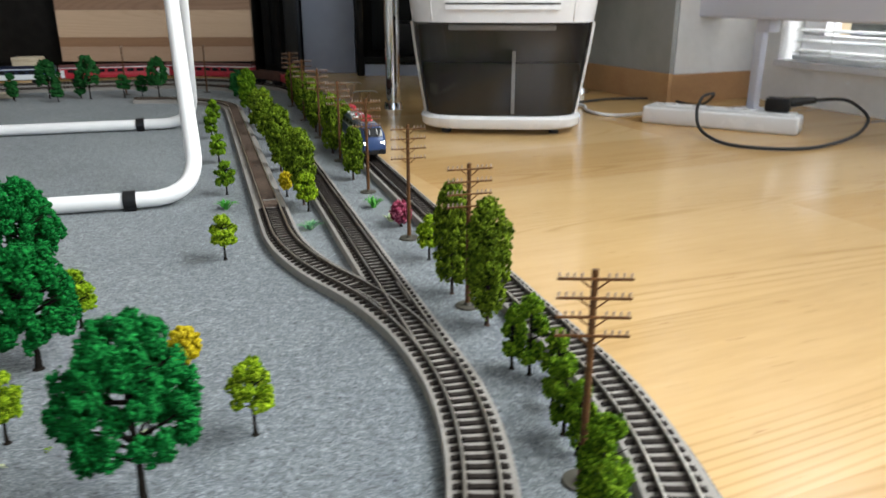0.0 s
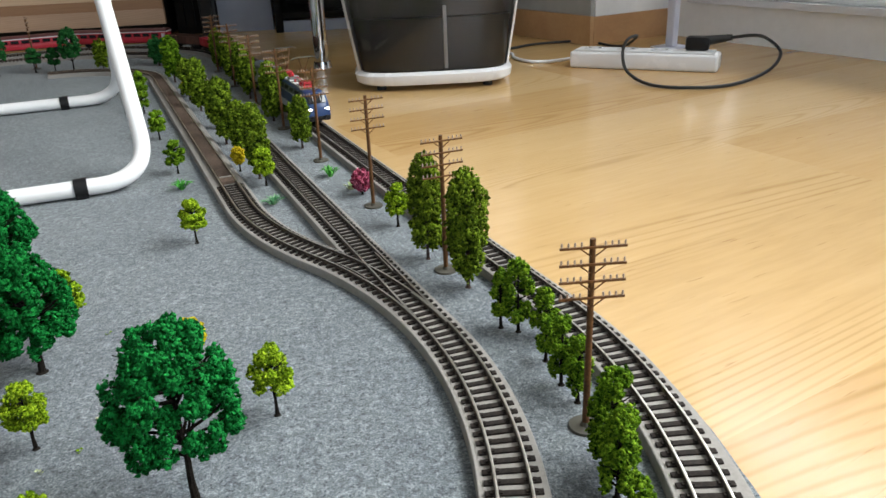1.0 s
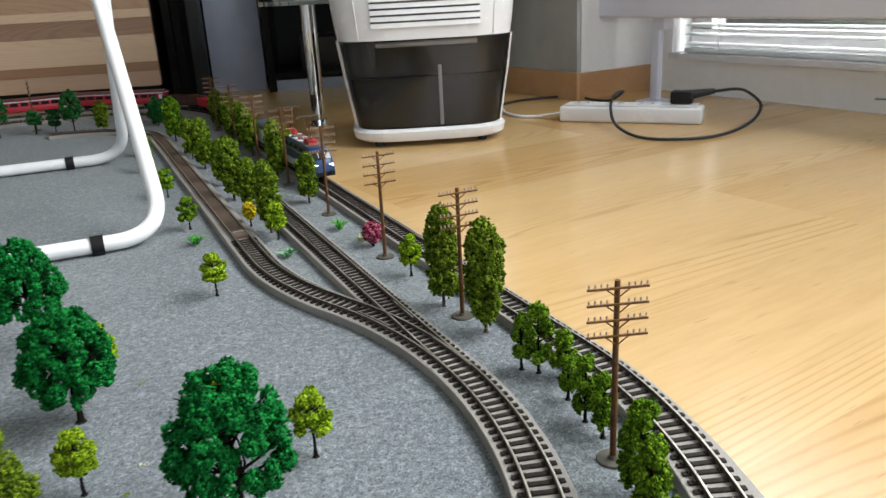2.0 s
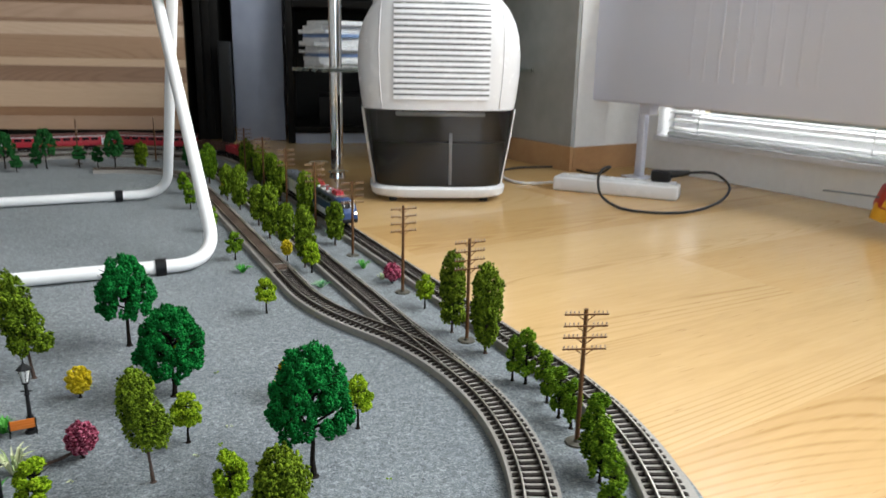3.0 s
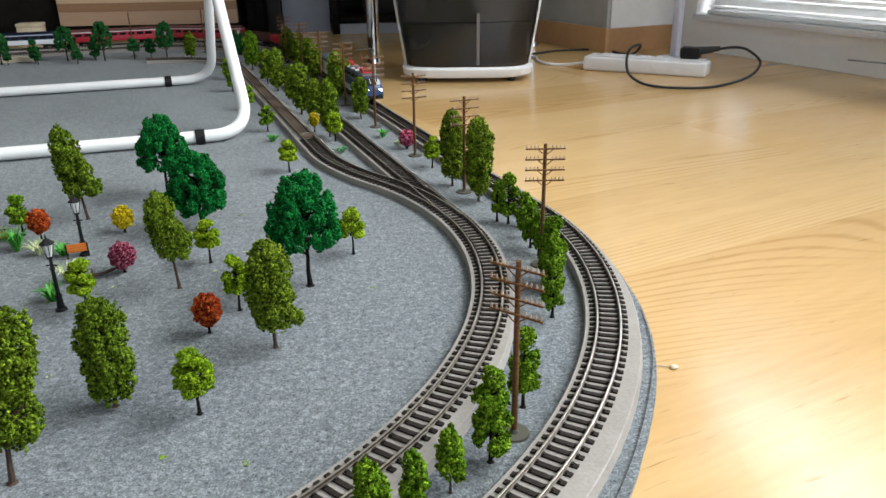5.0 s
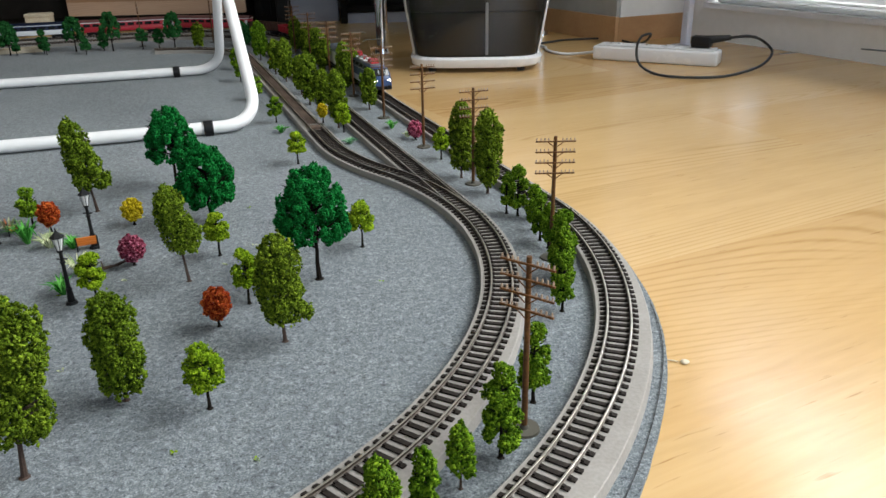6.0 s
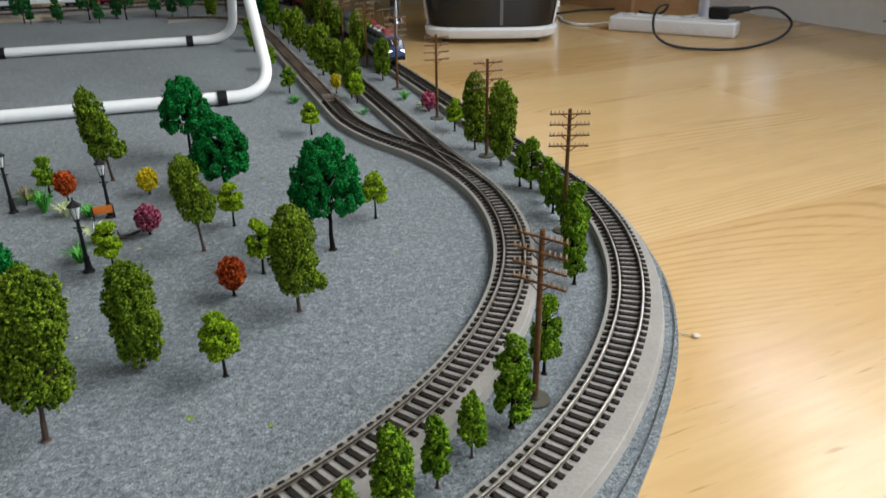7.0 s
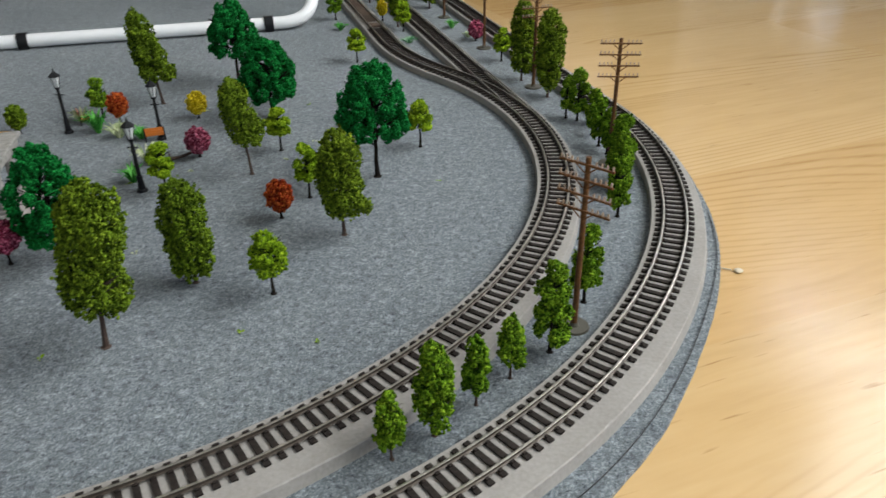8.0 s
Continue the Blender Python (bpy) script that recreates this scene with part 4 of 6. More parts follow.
# ---- white tubular frames on the felt ----
def leg_frame(t, foot, slope, run, r, height, rings):
    "U-shaped tube: a level run on the felt, a bend, and a sloping upright at each end"
    f = Vector((*foot, r + 0.0015))
    d = Vector((run[0], run[1], 0))
    end = f + d
    up = Vector((slope[0], slope[1], 1.0))
    bend = 0.055
    dn, un = d.normalized(), up.normalized()
    pts = [f + up * height]
    pts += [f + un * bend * k for k in (1.6, 1.25)]
    for i in range(13):
        k = i / 12
        pts.append((1 - k) ** 2 * (f + un * bend) + 2 * k * (1 - k) * f + k * k * (f + dn * bend))
    pts += [f + dn * bend * 1.4, end - dn * bend * 1.4]
    for i in range(13):
        k = i / 12
        pts.append((1 - k) ** 2 * (end - dn * bend) + 2 * k * (1 - k) * end + k * k * (end + un * bend))
    pts += [end + un * bend * 1.4, end + up * height]
    tube("leg_frame", pts, r, TUBE, t, "white enamelled steel tube", 20)
    for k in rings:
        p = f + dn * k
        bm = bmesh.new()
        add_cyl(bm, r * 1.22, r * 1.22, p - dn * 0.0065, p + dn * 0.0065, 24)
        add_box(bm, 0.012, 0.017, 0.006, (0, 0, 0), 0.001, Matrix.Translation(p + Vector((0, 0, -r - 0.0012))) @ Matrix.Rotation(math.atan2(dn.y, dn.x), 4, "Z"))
        part("black_clip", bm, BLACK, t, "black plastic clip", True)
    return t

table = thing("folding_table", "folding table on crossed white tubular leg frames over the felt", "folding table")
leg_frame(table, (-0.161, 0.856), (-0.31, 0.84), (-0.86, -0.23), 0.0088, 0.70, (0.071, 0.392, 0.66))
leg_frame(table, (-0.313, 1.350), (0.20, -0.62), (-0.86, -0.23), 0.0088, 0.70, (0.086, 0.425, 0.70))
# top out of view, added on the legs to shade the felt below
box("unseen_tabletop", 1.10, 0.74, 0.022, WHITE, table, m=Matrix.Translation((-0.72, 1.12, 0.7105)) @ pose(0, 0, 0, 0, 0, 15), bevel=0.004)

# ---- the felt sheet ----
def felt_sheet():
    outer = []
    for i, (x, y, tx, ty) in enumerate(resample(PATH_B, 0.008)[0]):
        s = i * 0.008
        o = float(np.interp(s, (0.0, 0.54, 0.584, 0.62, 0.66, 0.70, 0.75, 0.80, 0.87, 1.0, 2.2, 2.75, 9), (0.06, 0.0485, 0.0455, 0.041, 0.0375, 0.0355, 0.033, 0.0295, 0.0240, 0.0195, 0.0195, 0.12, 0.12))) + 0.0009 * noise.noise(Vector((s * 9, 0, 0))) + 0.0005 * noise.noise(Vector((s * 70, 3, 0)))
        outer.append((x + ty * o, y - tx * o))
    far = PATH_B[-1]
    outer += [(far[0] - 0.1, far[1] + 0.03), (far[0] - 0.35, far[1] - 0.9), (PATH_B[0][0] - 0.9, PATH_B[0][1] + 0.25)]
    bm = bmesh.new()
    lo = [bm.verts.new((x, y, -0.0029)) for x, y in outer]
    hi = [bm.verts.new((x, y, 0.0)) for x, y in outer]
    bm.faces.new(hi)
    bm.faces.new(lo[::-1])
    n = len(lo)
    for i in range(n):
        bm.faces.new((lo[i], lo[(i + 1) % n], hi[(i + 1) % n], hi[i]))
    bmesh.ops.triangulate(bm, faces=[f for f in bm.faces if len(f.verts) > 4])
    return part("felt_sheet", bm, FELT)


tagged(felt_sheet(), "grey mottled felt sheet spread on the wooden floor", "felt sheet", kind="structure")

# ---- tracks ----
tie_guard = resample(PATH_A, 0.004)[0]
def run_of(path):
    "distance along the path at each of its points"
    return np.concatenate([[0.0], np.cumsum([math.hypot(b[0] - a[0], b[1] - a[1]) for a, b in zip(path, path[1:])])])


A_TURN = float(run_of(a_low + a_up[1:])[-1])
q_main = resample([(*p,) for p in t_run], TIE_STEP)[0]
q_side = resample(PATH_S, 0.002)[0]
spread = []
for x, y, tx, ty in q_main:
    d = np.abs((q_side[:, 0] - x) * tx + (q_side[:, 1] - y) * ty)
    near_one = q_side[int(np.argmin(d))]
    spread.append(math.hypot(near_one[0] - x, near_one[1] - y))
LONG = [i for i, w in enumerate(spread) if i > 0 and w < 0.0272 and i < 26]
inner = lay_track("inner_track", "curved model railway track on grey plastic roadbed", PATH_A, 0.0, near=(0.10, 2.2), ledge=[0.010 * min(1, max(0, (0.78 - s) / 0.28)) for s in run_of(PATH_A)], skip=(A_TURN + 0.5 * TIE_STEP, A_TURN + (LONG[-1] + 0.5) * TIE_STEP))
siding = lay_track("siding_track", "model siding track branching from a turnout", PATH_S, 0.00025, tie_guard, (LONG[-1] + 0.6) * TIE_STEP, 0.40)
for i in LONG:
    x, y, tx, ty = q_main[i]
    w = spread[i]
    box("long_sleeper", 0.0033, 0.0272 + w, 0.0012, TIE, siding, m=Matrix(((tx, -ty, 0, x - ty * w / 2), (ty, tx, 0, y + tx * w / 2), (0, 0, 1, BED_H - 0.0001), (0, 0, 0, 1))))
lay_track("outer_track", "outer model railway track on grey plastic roadbed", PATH_B, 0.0, near=(0.12, 2.2), ledge=[float(np.interp(s, (0.0, 0.6, 0.74, 0.80, 0.87, 0.93), (0.0110, 0.0095, 0.0060, 0.0042, 0.0020, 0.0))) for s in run_of(PATH_B)])
s_pts = [tuple(p) for p, s in zip(*resample(PATH_S, 0.006)) if s > 0.415]
sweep("brown_infill", s_pts, [(-0.0071, 0.0070), (-0.0071, 0.0094), (0.0071, 0.0094), (0.0071, 0.0070)], INFILL, siding, "rust-brown filled track bed")
ramp_end = s_pts[0]
k = Matrix.Translation((ramp_end[0], ramp_end[1], 0.0)) @ Matrix.Rotation(math.atan2(ramp_end[3], ramp_end[2]), 4, "Z")
box("uncoupler_plate", 0.016, 0.0142, 0.003, INFILL, siding, m=k @ pose(-0.012, 0, 0.0077))
box("uncoupler_edge", 0.0025, 0.0142, 0.0036, BED, siding, m=k @ pose(-0.002, 0, 0.0077))
# check rails, wing rails and point blades of the turnout
q_a = resample(a_up[-14:] + t_run[1:], 0.004)[0]
q_s = resample(s_up, 0.004)[0]
frog = next(i for i in range(4, len(q_s)) if np.min(np.hypot(q_a[:, 0] - q_s[i][0], q_a[:, 1] - q_s[i][1])) > 0.0163)
fx, fy = q_s[frog][:2]
guard = [tuple(p) for p in q_a if abs((p[0] - fx) * U[0] + (p[1] - fy) * U[1]) < 0.022]
lay_rail("check_rail", guard, [(o * 0.8 + _r - 0.0025, z) for o, z in RAIL_PROFILE], siding)
lay_rail("check_rail", [tuple(p) for p in q_s[max(0, frog - 6):frog + 5]], [(o * 0.8 - _r + 0.0025, z) for o, z in RAIL_PROFILE], siding)
lay_rail("point_blade", [tuple(p) for p in q_s[0:14]], [(o * 0.7 + _r - 0.0012, z) for o, z in RAIL_PROFILE], siding)
box("point_lever", 0.004, 0.016, 0.0015, BLACK, siding, m=Matrix.Translation((-0.084, 0.822, 0.0)) @ pose(0, 0, 0, 0, 0, 70))
# feeder wire along the felt's edge
wire = []
for i, (x, y, tx, ty) in enumerate(resample(PATH_B, 0.02)[0][14:42]):
    o = float(np.interp((i + 14) * 0.02, (0.28, 0.54, 0.62, 0.75, 0.87), (0.042, 0.039, 0.0355, 0.0300, 0.0213))) + 0.0012 * math.sin(i * 0.55)
    wire.append((x + ty * o, y - tx * o, 0.0009))
tagged(tube("thin_wire", smooth_path(wire, 3), 0.0003, RUBBER, None, "", 6), "thin dark wire lying along the felt's edge", "wire")

# ---- trees ----
OCT_V = np.array([(1, 0, 0), (-1, 0, 0), (0, 1, 0), (0, -1, 0), (0, 0, 1), (0, 0, -1)], float)
OCT_F = np.array([(0, 2, 4), (2, 1, 4), (1, 3, 4), (3, 0, 4), (2, 0, 5), (1, 2, 5), (3, 1, 5), (0, 3, 5)])


def unit(rng, n):
    v = rng.normal(size=(n, 3))
    return v / np.linalg.norm(v, axis=1)[:, None]


def crumbs(rng, centres, sizes, tv, tf, rough, stretch=0.0):
    "rough little lumps at the centres"
    n, k = len(centres), len(tv)
    scale = sizes[:, None, None] * (1 + rough * rng.uniform(-1, 1, (n, k, 1)))
    squash = 1 + stretch * rng.uniform(-0.5, 1.0, (n, 1, 3))
    a = rng.uniform(0, 2 * math.pi, n)
    c, s = np.cos(a)[:, None], np.sin(a)[:, None]
    x, y, z = tv[None, :, 0], tv[None, :, 1], tv[None, :, 2]
    rot = np.stack([x * c - y * s, x * s + y * c, np.broadcast_to(z, (n, k))], 2)
    v = (rot * scale * squash + centres[:, None, :]).reshape(-1, 3)
    f = (tf[None] + (np.arange(n) * k)[:, None, None]).reshape(-1, 3)
    return v, f


LEAF_V = np.array([(0, -0.55, 0), (0.42, 0.1, 0.12), (0, 1.0, -0.05), (-0.42, 0.1, 0.12)], float)
LEAF_F = np.array([(0, 1, 2), (0, 2, 3)])


def leaves(rng, centres, out, sizes, lying):
    "small folded flakes that stand off their clump, or lie on it"
    n = len(centres)
    y = np.cross(out + 0.35 * unit(rng, n), unit(rng, n)) if lying else out + 0.75 * unit(rng, n)
    y /= np.linalg.norm(y, axis=1)[:, None]
    x = np.cross(y, out + 0.4 * unit(rng, n) if lying else unit(rng, n))
    x /= np.linalg.norm(x, axis=1)[:, None]
    z = np.cross(x, y)
    t = LEAF_V[None] * sizes[:, None, None] * (1 + 0.25 * rng.uniform(-1, 1, (n, 4, 1)))
    v = centres[:, None] + t[:, :, :1] * x[:, None] + t[:, :, 1:2] * y[:, None] + t[:, :, 2:] * z[:, None]
    f = LEAF_F[None] + (np.arange(n) * 4)[:, None, None]
    return v.reshape(-1, 3), f.reshape(-1, 3)


def crown(name, lobes, grain, density, mat, parent, seed, hollow=0.55, ragged=0.16, flakes=2, gaps=0.0, lying=False):
    """foam crown: rough grains over the shell of each lobe (cx, cy, cz, rx, ry, rz), with small flakes standing off them"""
    k = parent.matrix_basis.translation.y
    grain *= 1.0 if k < 0.45 else 1.25 if k < 0.7 else 1.6 if k < 1.0 else 2.2
    rng = np.random.default_rng(seed)
    L = np.array(lobes)
    ps, out = [], []
    for i, (cx, cy, cz, rx, ry, rz) in enumerate(lobes):
        n = max(12, int(density * 3.1 * (rx * ry + ry * rz + rx * rz) / grain ** 2))
        d = unit(rng, n)
        rad = (hollow + (1 - hollow) * rng.uniform(0, 1, n) ** 0.4) * (1 + np.clip(ragged * rng.normal(size=n) * 0.6, -0.3, 0.16))
        p = np.array([cx, cy, cz]) + d * rad[:, None] * np.maximum(np.array([rx, ry, rz]) - grain * 0.5, 0.3 * np.array([rx, ry, rz]))
        deep = (((p[:, None, :] - L[None, :, :3]) / L[None, :, 3:]) ** 2).sum(2)
        deep[:, i] = 9.0
        q = p * 620.0 + seed
        hole = np.sin(q[:, 0]) * np.sin(q[:, 1] + 1.0) + np.sin(q[:, 2] * 0.8 + 0.7 * q[:, 0])
        keep = (deep.min(1) > 0.42) & (hole < 1.7 - gaps)
        ps.append(p[keep])
        out.append(d[keep])
    cs, out = np.concatenate(ps), np.concatenate(out)
    rs = grain * rng.uniform(0.55, 1.25, len(cs))
    v1, f1 = crumbs(rng, cs, rs * 1.15, OCT_V, OCT_F, 0.4, 0.6)
    pick = np.repeat(np.arange(len(cs)), flakes)
    d = out[pick] + (0.35 if lying else 0.7) * unit(rng, len(pick))
    d /= np.linalg.norm(d, axis=1)[:, None]
    v2, f2 = leaves(rng, cs[pick] + d * (rs[pick] * rng.uniform(0.5, 1.0, len(pick)))[:, None], d, grain * (1.35 if lying else 1.0) * rng.uniform(0.6, 1.3, len(pick)), lying)
    verts, faces = np.concatenate([v1, v2]), np.concatenate([f1, f2 + len(v1)])
    me = bpy.data.meshes.new(name)
    me.vertices.add(len(verts))
    me.vertices.foreach_set("co", verts.ravel())
    me.loops.add(len(faces) * 3)
    me.loops.foreach_set("vertex_index", faces.ravel().astype(np.int32))
    me.polygons.add(len(faces))
    me.polygons.foreach_set("loop_start", np.arange(0, len(faces) * 3, 3, dtype=np.int32))
    me.update(calc_edges=True)
    me.materials.append(mat)
    ob = new(name, me)
    ob.parent = parent
    return ob


def trunk(parent, h, r, top, mat, seed, spread, branches=7, lean=(0, 0)):
    rng = random.Random(seed)
    bm = bmesh.new()
    p, n = Vector((0, 0, -0.0004)), 6
    for i in range(n):
        q = Vector((lean[0] * (i + 1) / n + rng.uniform(-1, 1) * r * 0.35, lean[1] * (i + 1) / n + rng.uniform(-1, 1) * r * 0.35, top * (i + 1) / n))
        add_cyl(bm, r * (1.25 if i == 0 else 1 - 0.12 * i), r * (1 - 0.12 * (i + 1)), p, q, 7)
        p = q
    for i in range(branches):
        z = h + (top - h) * rng.uniform(0.0, 0.85)
        a = rng.uniform(0, 2 * math.pi)
        f = z / top
        o = Vector((lean[0] * f, lean[1] * f, z))
        mid = o + Vector((math.cos(a), math.sin(a), 0.55)) * spread * 0.5
        end = mid + Vector((math.cos(a + 0.5), math.sin(a + 0.5), 0.5)) * spread * 0.4
        add_cyl(bm, r * 0.5, r * 0.34, o, mid, 5)
        add_cyl(bm, r * 0.34, r * 0.12, mid, end, 5)
    bmesh.ops.create_cone(bm, cap_ends=True, segments=8, radius1=r * 2.1, radius2=r * 1.2, depth=0.001, matrix=Matrix.Translation((0, 0, 0.0004)))
    return part("trunk", bm, mat, parent, smooth=True)


tree_no = 0


def tree_at(kind, x, y, label, group):
    global tree_no
    tree_no += 1
    return thing(kind, label, "model tree", Matrix.Translation((x, y, 0)), group), tree_no


def green_tree(x, y, h, w, c0, mat=LEAF_DARK, off=0.0, label="broad model tree with deep green foam foliage and black trunk", fine=1.0):
    "broad domed crown of many small billows round spreading limbs"
    t, s = tree_at("broad_tree", x, y, label, "broad trees")
    rng = random.Random(s)
    r, hc = w / 2, h - c0
    trunk(t, c0 * 0.8, w * 0.034, h * 0.8, BARK, s, r * 0.95, 26, (off, 0))
    lobes = []
    n = 102
    mid = c0 + hc * 0.36
    for i in range(n):
        u = 1 - 1.66 * (i + 0.5) / n
        a = 2.39996 * i + rng.uniform(-0.3, 0.3)
        if rng.random() < (0.34 if u < 0.1 else 0.14):
            continue
        k = (math.sqrt(1 - u * u) * (1 - 0.15 * u) if u > 0 else 1 - 0.5 * u * u) * rng.uniform(0.80, 1.08)
        p = r * rng.uniform(0.12, 0.20)
        lobes.append((off + math.cos(a) * k * r * 0.88, math.sin(a) * k * r * 0.88, mid + u * hc * (0.57 if u > 0 else 0.44) + rng.uniform(-0.03, 0.03) * hc, p, p, p * rng.uniform(1.1, 1.5)))
    for i in range(11):
        a = 2.39996 * i
        lobes.append((off + math.cos(a) * r * 0.46, math.sin(a) * r * 0.52, mid + hc * rng.uniform(-0.16, 0.36), r * 0.2, r * 0.2, r * 0.2))
    crown("crown", lobes, 0.00085, 0.36 * fine, mat, t, s, 0.5, 0.2, 3, 0.35, True)
    return t


def column_tree(x, y, h, w, c0, mat=LEAF_OLIVE, lump=None, lean=0.0, taper=(1.0, 1.0), label="tall olive-green columnar model tree on a brown trunk", fine=1.0, kind="columnar_tree"):
    "upright crown of drooping tufts with a domed top; lump: a side lobe (dx, dz, size)"
    t, s = tree_at(kind, x, y, label, "columnar trees")
    rng = random.Random(s)
    r, hc = w / 2, h - c0
    trunk(t, c0, w * 0.042, h * 0.86, REDBARK, s, r * 0.9, 22, (lean * 0.6, 0))
    lobes = []
    n = max(34, int(46 * hc / w / 1.7))
    for i in range(n):
        k = (i + 0.5) / n
        a = 2.39996 * i + rng.uniform(-0.35, 0.35)
        if rng.random() < (0.26 if k < 0.4 else 0.10):
            continue
        wide = float(np.interp(k, (0, 0.08, 0.3, 0.75, 0.9, 1.0), (0.66, 0.86, 1.0, 0.98, 0.78, 0.36))) * (taper[0] + (taper[1] - taper[0]) * k)
        p = r * rng.uniform(0.30, 0.42) * (0.55 + 0.45 * wide)
        d = max(0.0, r * wide * rng.uniform(0.90, 1.10) - p * 0.9)
        lobes.append((lean * k + math.cos(a) * d, math.sin(a) * d, c0 + hc * (0.07 + 0.85 * k), p, p, p * rng.uniform(1.15, 1.75)))
    for i in range(5):
        k = 0.2 + 0.16 * i
        wide = taper[0] + (taper[1] - taper[0]) * k
        lobes.append((lean * k, 0, c0 + hc * k, r * 0.5 * wide, r * 0.5 * wide, hc * 0.12))
    if lump:
        for i in range(7):
            a = 2.39996 * i
            d = lump[2] * 0.55
            lobes.append((lump[0] + math.cos(a) * d, math.sin(a) * d, lump[1] + lump[2] * rng.uniform(-0.5, 0.5), lump[2] * 0.46, lump[2] * 0.46, lump[2] * 0.55))
    crown("crown", lobes, 0.00082, 0.27 * fine, mat, t, s, 0.40, 0.30, 4, 0.75, True)
    return t


def tier_tree(x, y, h, w, c0, mat=LEAF_LIME, tiers=3, label="small lime-green model tree with tiered foam foliage", fine=1.0, group="small tiered trees", kind="small_tree"):
    "small tree with foliage in flat tiers"
    t, s = tree_at(kind, x, y, label, group)
    rng = random.Random(s)
    c0 += 0.002
    r, hc = w / 2, h - c0
    trunk(t, c0, 0.0011 if w < 0.03 else 0.0014, h * 0.85, BARK, s, r * 0.9, 14)
    lobes = []
    for i in range(tiers):
        k = (i + 0.5) / tiers
        wide = (1.0, 1.06, 0.98, 0.86)[i] if i < tiers - 1 else 0.72
        m = 8 if i < tiers - 1 else 4
        for j in range(m):
            a = 2 * math.pi * (j + 0.37 * i) / m + rng.uniform(-.3, .3)
            if rng.random() < 0.1:
                continue
            p = r * rng.uniform(0.32, 0.42) * (1.0 if m > 4 else 1.15)
            d = max(0, r * wide * rng.uniform(0.92, 1.08) - p)
            lobes.append((math.cos(a) * d, math.sin(a) * d, c0 + hc * k + rng.uniform(-.06, .06) * hc, p, p, hc / tiers * rng.uniform(0.36, 0.48)))
        if i == tiers - 1:
            lobes.append((0, 0, h - hc / tiers * 0.42, r * 0.42, r * 0.42, hc / tiers * 0.42))
    crown("crown", lobes, 0.00078, 0.38 * fine, mat, t, s, 0.4, 0.26, 3, 0.4, True)
    return t


def ball_bush(x, y, h, w, c0, mat, label, lean=0.0):
    t, s = tree_at("ball_bush", x, y, label, "round bushes")
    t["category"] = "model bush"
    rng = random.Random(s)
    r = w / 2
    trunk(t, c0, 0.0010, h * 0.7, BARK, s, r * 0.8, 12)
    mid, rz = (h + c0) / 2, (h - c0) / 2
    lobes = [(lean, 0, mid, r * 0.72, r * 0.72, rz * 0.72)]
    for i in range(34):
        u, a = 1 - 2 * (i + 0.5) / 34, 2.39996 * i
        k, p = math.sqrt(1 - u * u), r * rng.uniform(0.2, 0.3)
        lobes.append((lean + math.cos(a) * k * (r - p * 0.9), math.sin(a) * k * (r - p * 0.9), mid + u * (rz - p * 0.9), p, p, p))
    crown("crown", lobes, 0.0008, 0.45, mat, t, s, 0.5, 0.2, 3, 0.3, True)
    return t


def grass_tuft(x, y, h, spread, mat, blades, label):
    global tree_no
    tree_no += 1
    t = thing("grass_tuft", label, "model plant", Matrix.Translation((x, y, 0)), "grass tufts")
    rng = random.Random(tree_no)
    vs, fs = [], []
    for i in range(blades):
        a, k = rng.uniform(0, 2 * math.pi), rng.uniform(0.35, 1.0)
        d = Vector((math.cos(a), math.sin(a), 0))
        side = Vector((-d.y, d.x, 0)) * rng.uniform(0.0007, 0.0012)
        b = d * rng.uniform(0, 0.002)
        mid = b + d * spread * 0.5 * k + Vector((0, 0, h * rng.uniform(0.5, 0.7)))
        tip = b + d * spread * k + Vector((0, 0, h * rng.uniform(0.6, 1.05) * (1.15 - 0.5 * k)))
        o = len(vs)
        fold = Vector((0, 0, -0.0006))
        vs += [b - side * .6, b + fold, b + side * .6, mid - side, mid + fold, mid + side, tip]
        fs += [(o, o + 1, o + 4, o + 3), (o + 1, o + 2, o + 5, o + 4), (o + 3, o + 4, o + 6), (o + 4, o + 5, o + 6)]
    mesh_ob("leafage", vs, fs, mat, t)
    return t


# broad deep green trees in the meadow
green_tree(-0.034, 0.333, 0.097, 0.059, 0.034, off=-0.001)
green_tree(-0.151, 0.474, 0.080, 0.059, 0.020)
green_tree(-0.214, 0.594, 0.092, 0.057, 0.030)
green_tree(-0.240, 0.196, 0.085, 0.050, 0.018)
# tall olive trees in the meadow
column_tree(-0.172, 0.098, 0.106, 0.038, 0.024, lean=0.013, lump=(0.010, 0.036, 0.014))
column_tree(-0.140, 0.167, 0.077, 0.030, 0.004)
column_tree(-0.050, 0.231, 0.083, 0.031, 0.013, lump=(0.013, 0.022, 0.0095))
column_tree(-0.142, 0.340, 0.084, 0.030, 0.026, lean=-0.008, taper=(1.08, 0.82), lump=(0.005, 0.040, 0.012))
column_tree(-0.279, 0.525, 0.099, 0.034, 0.024, lean=-0.014, taper=(1.15, 0.75), lump=(0.011, 0.034, 0.010))
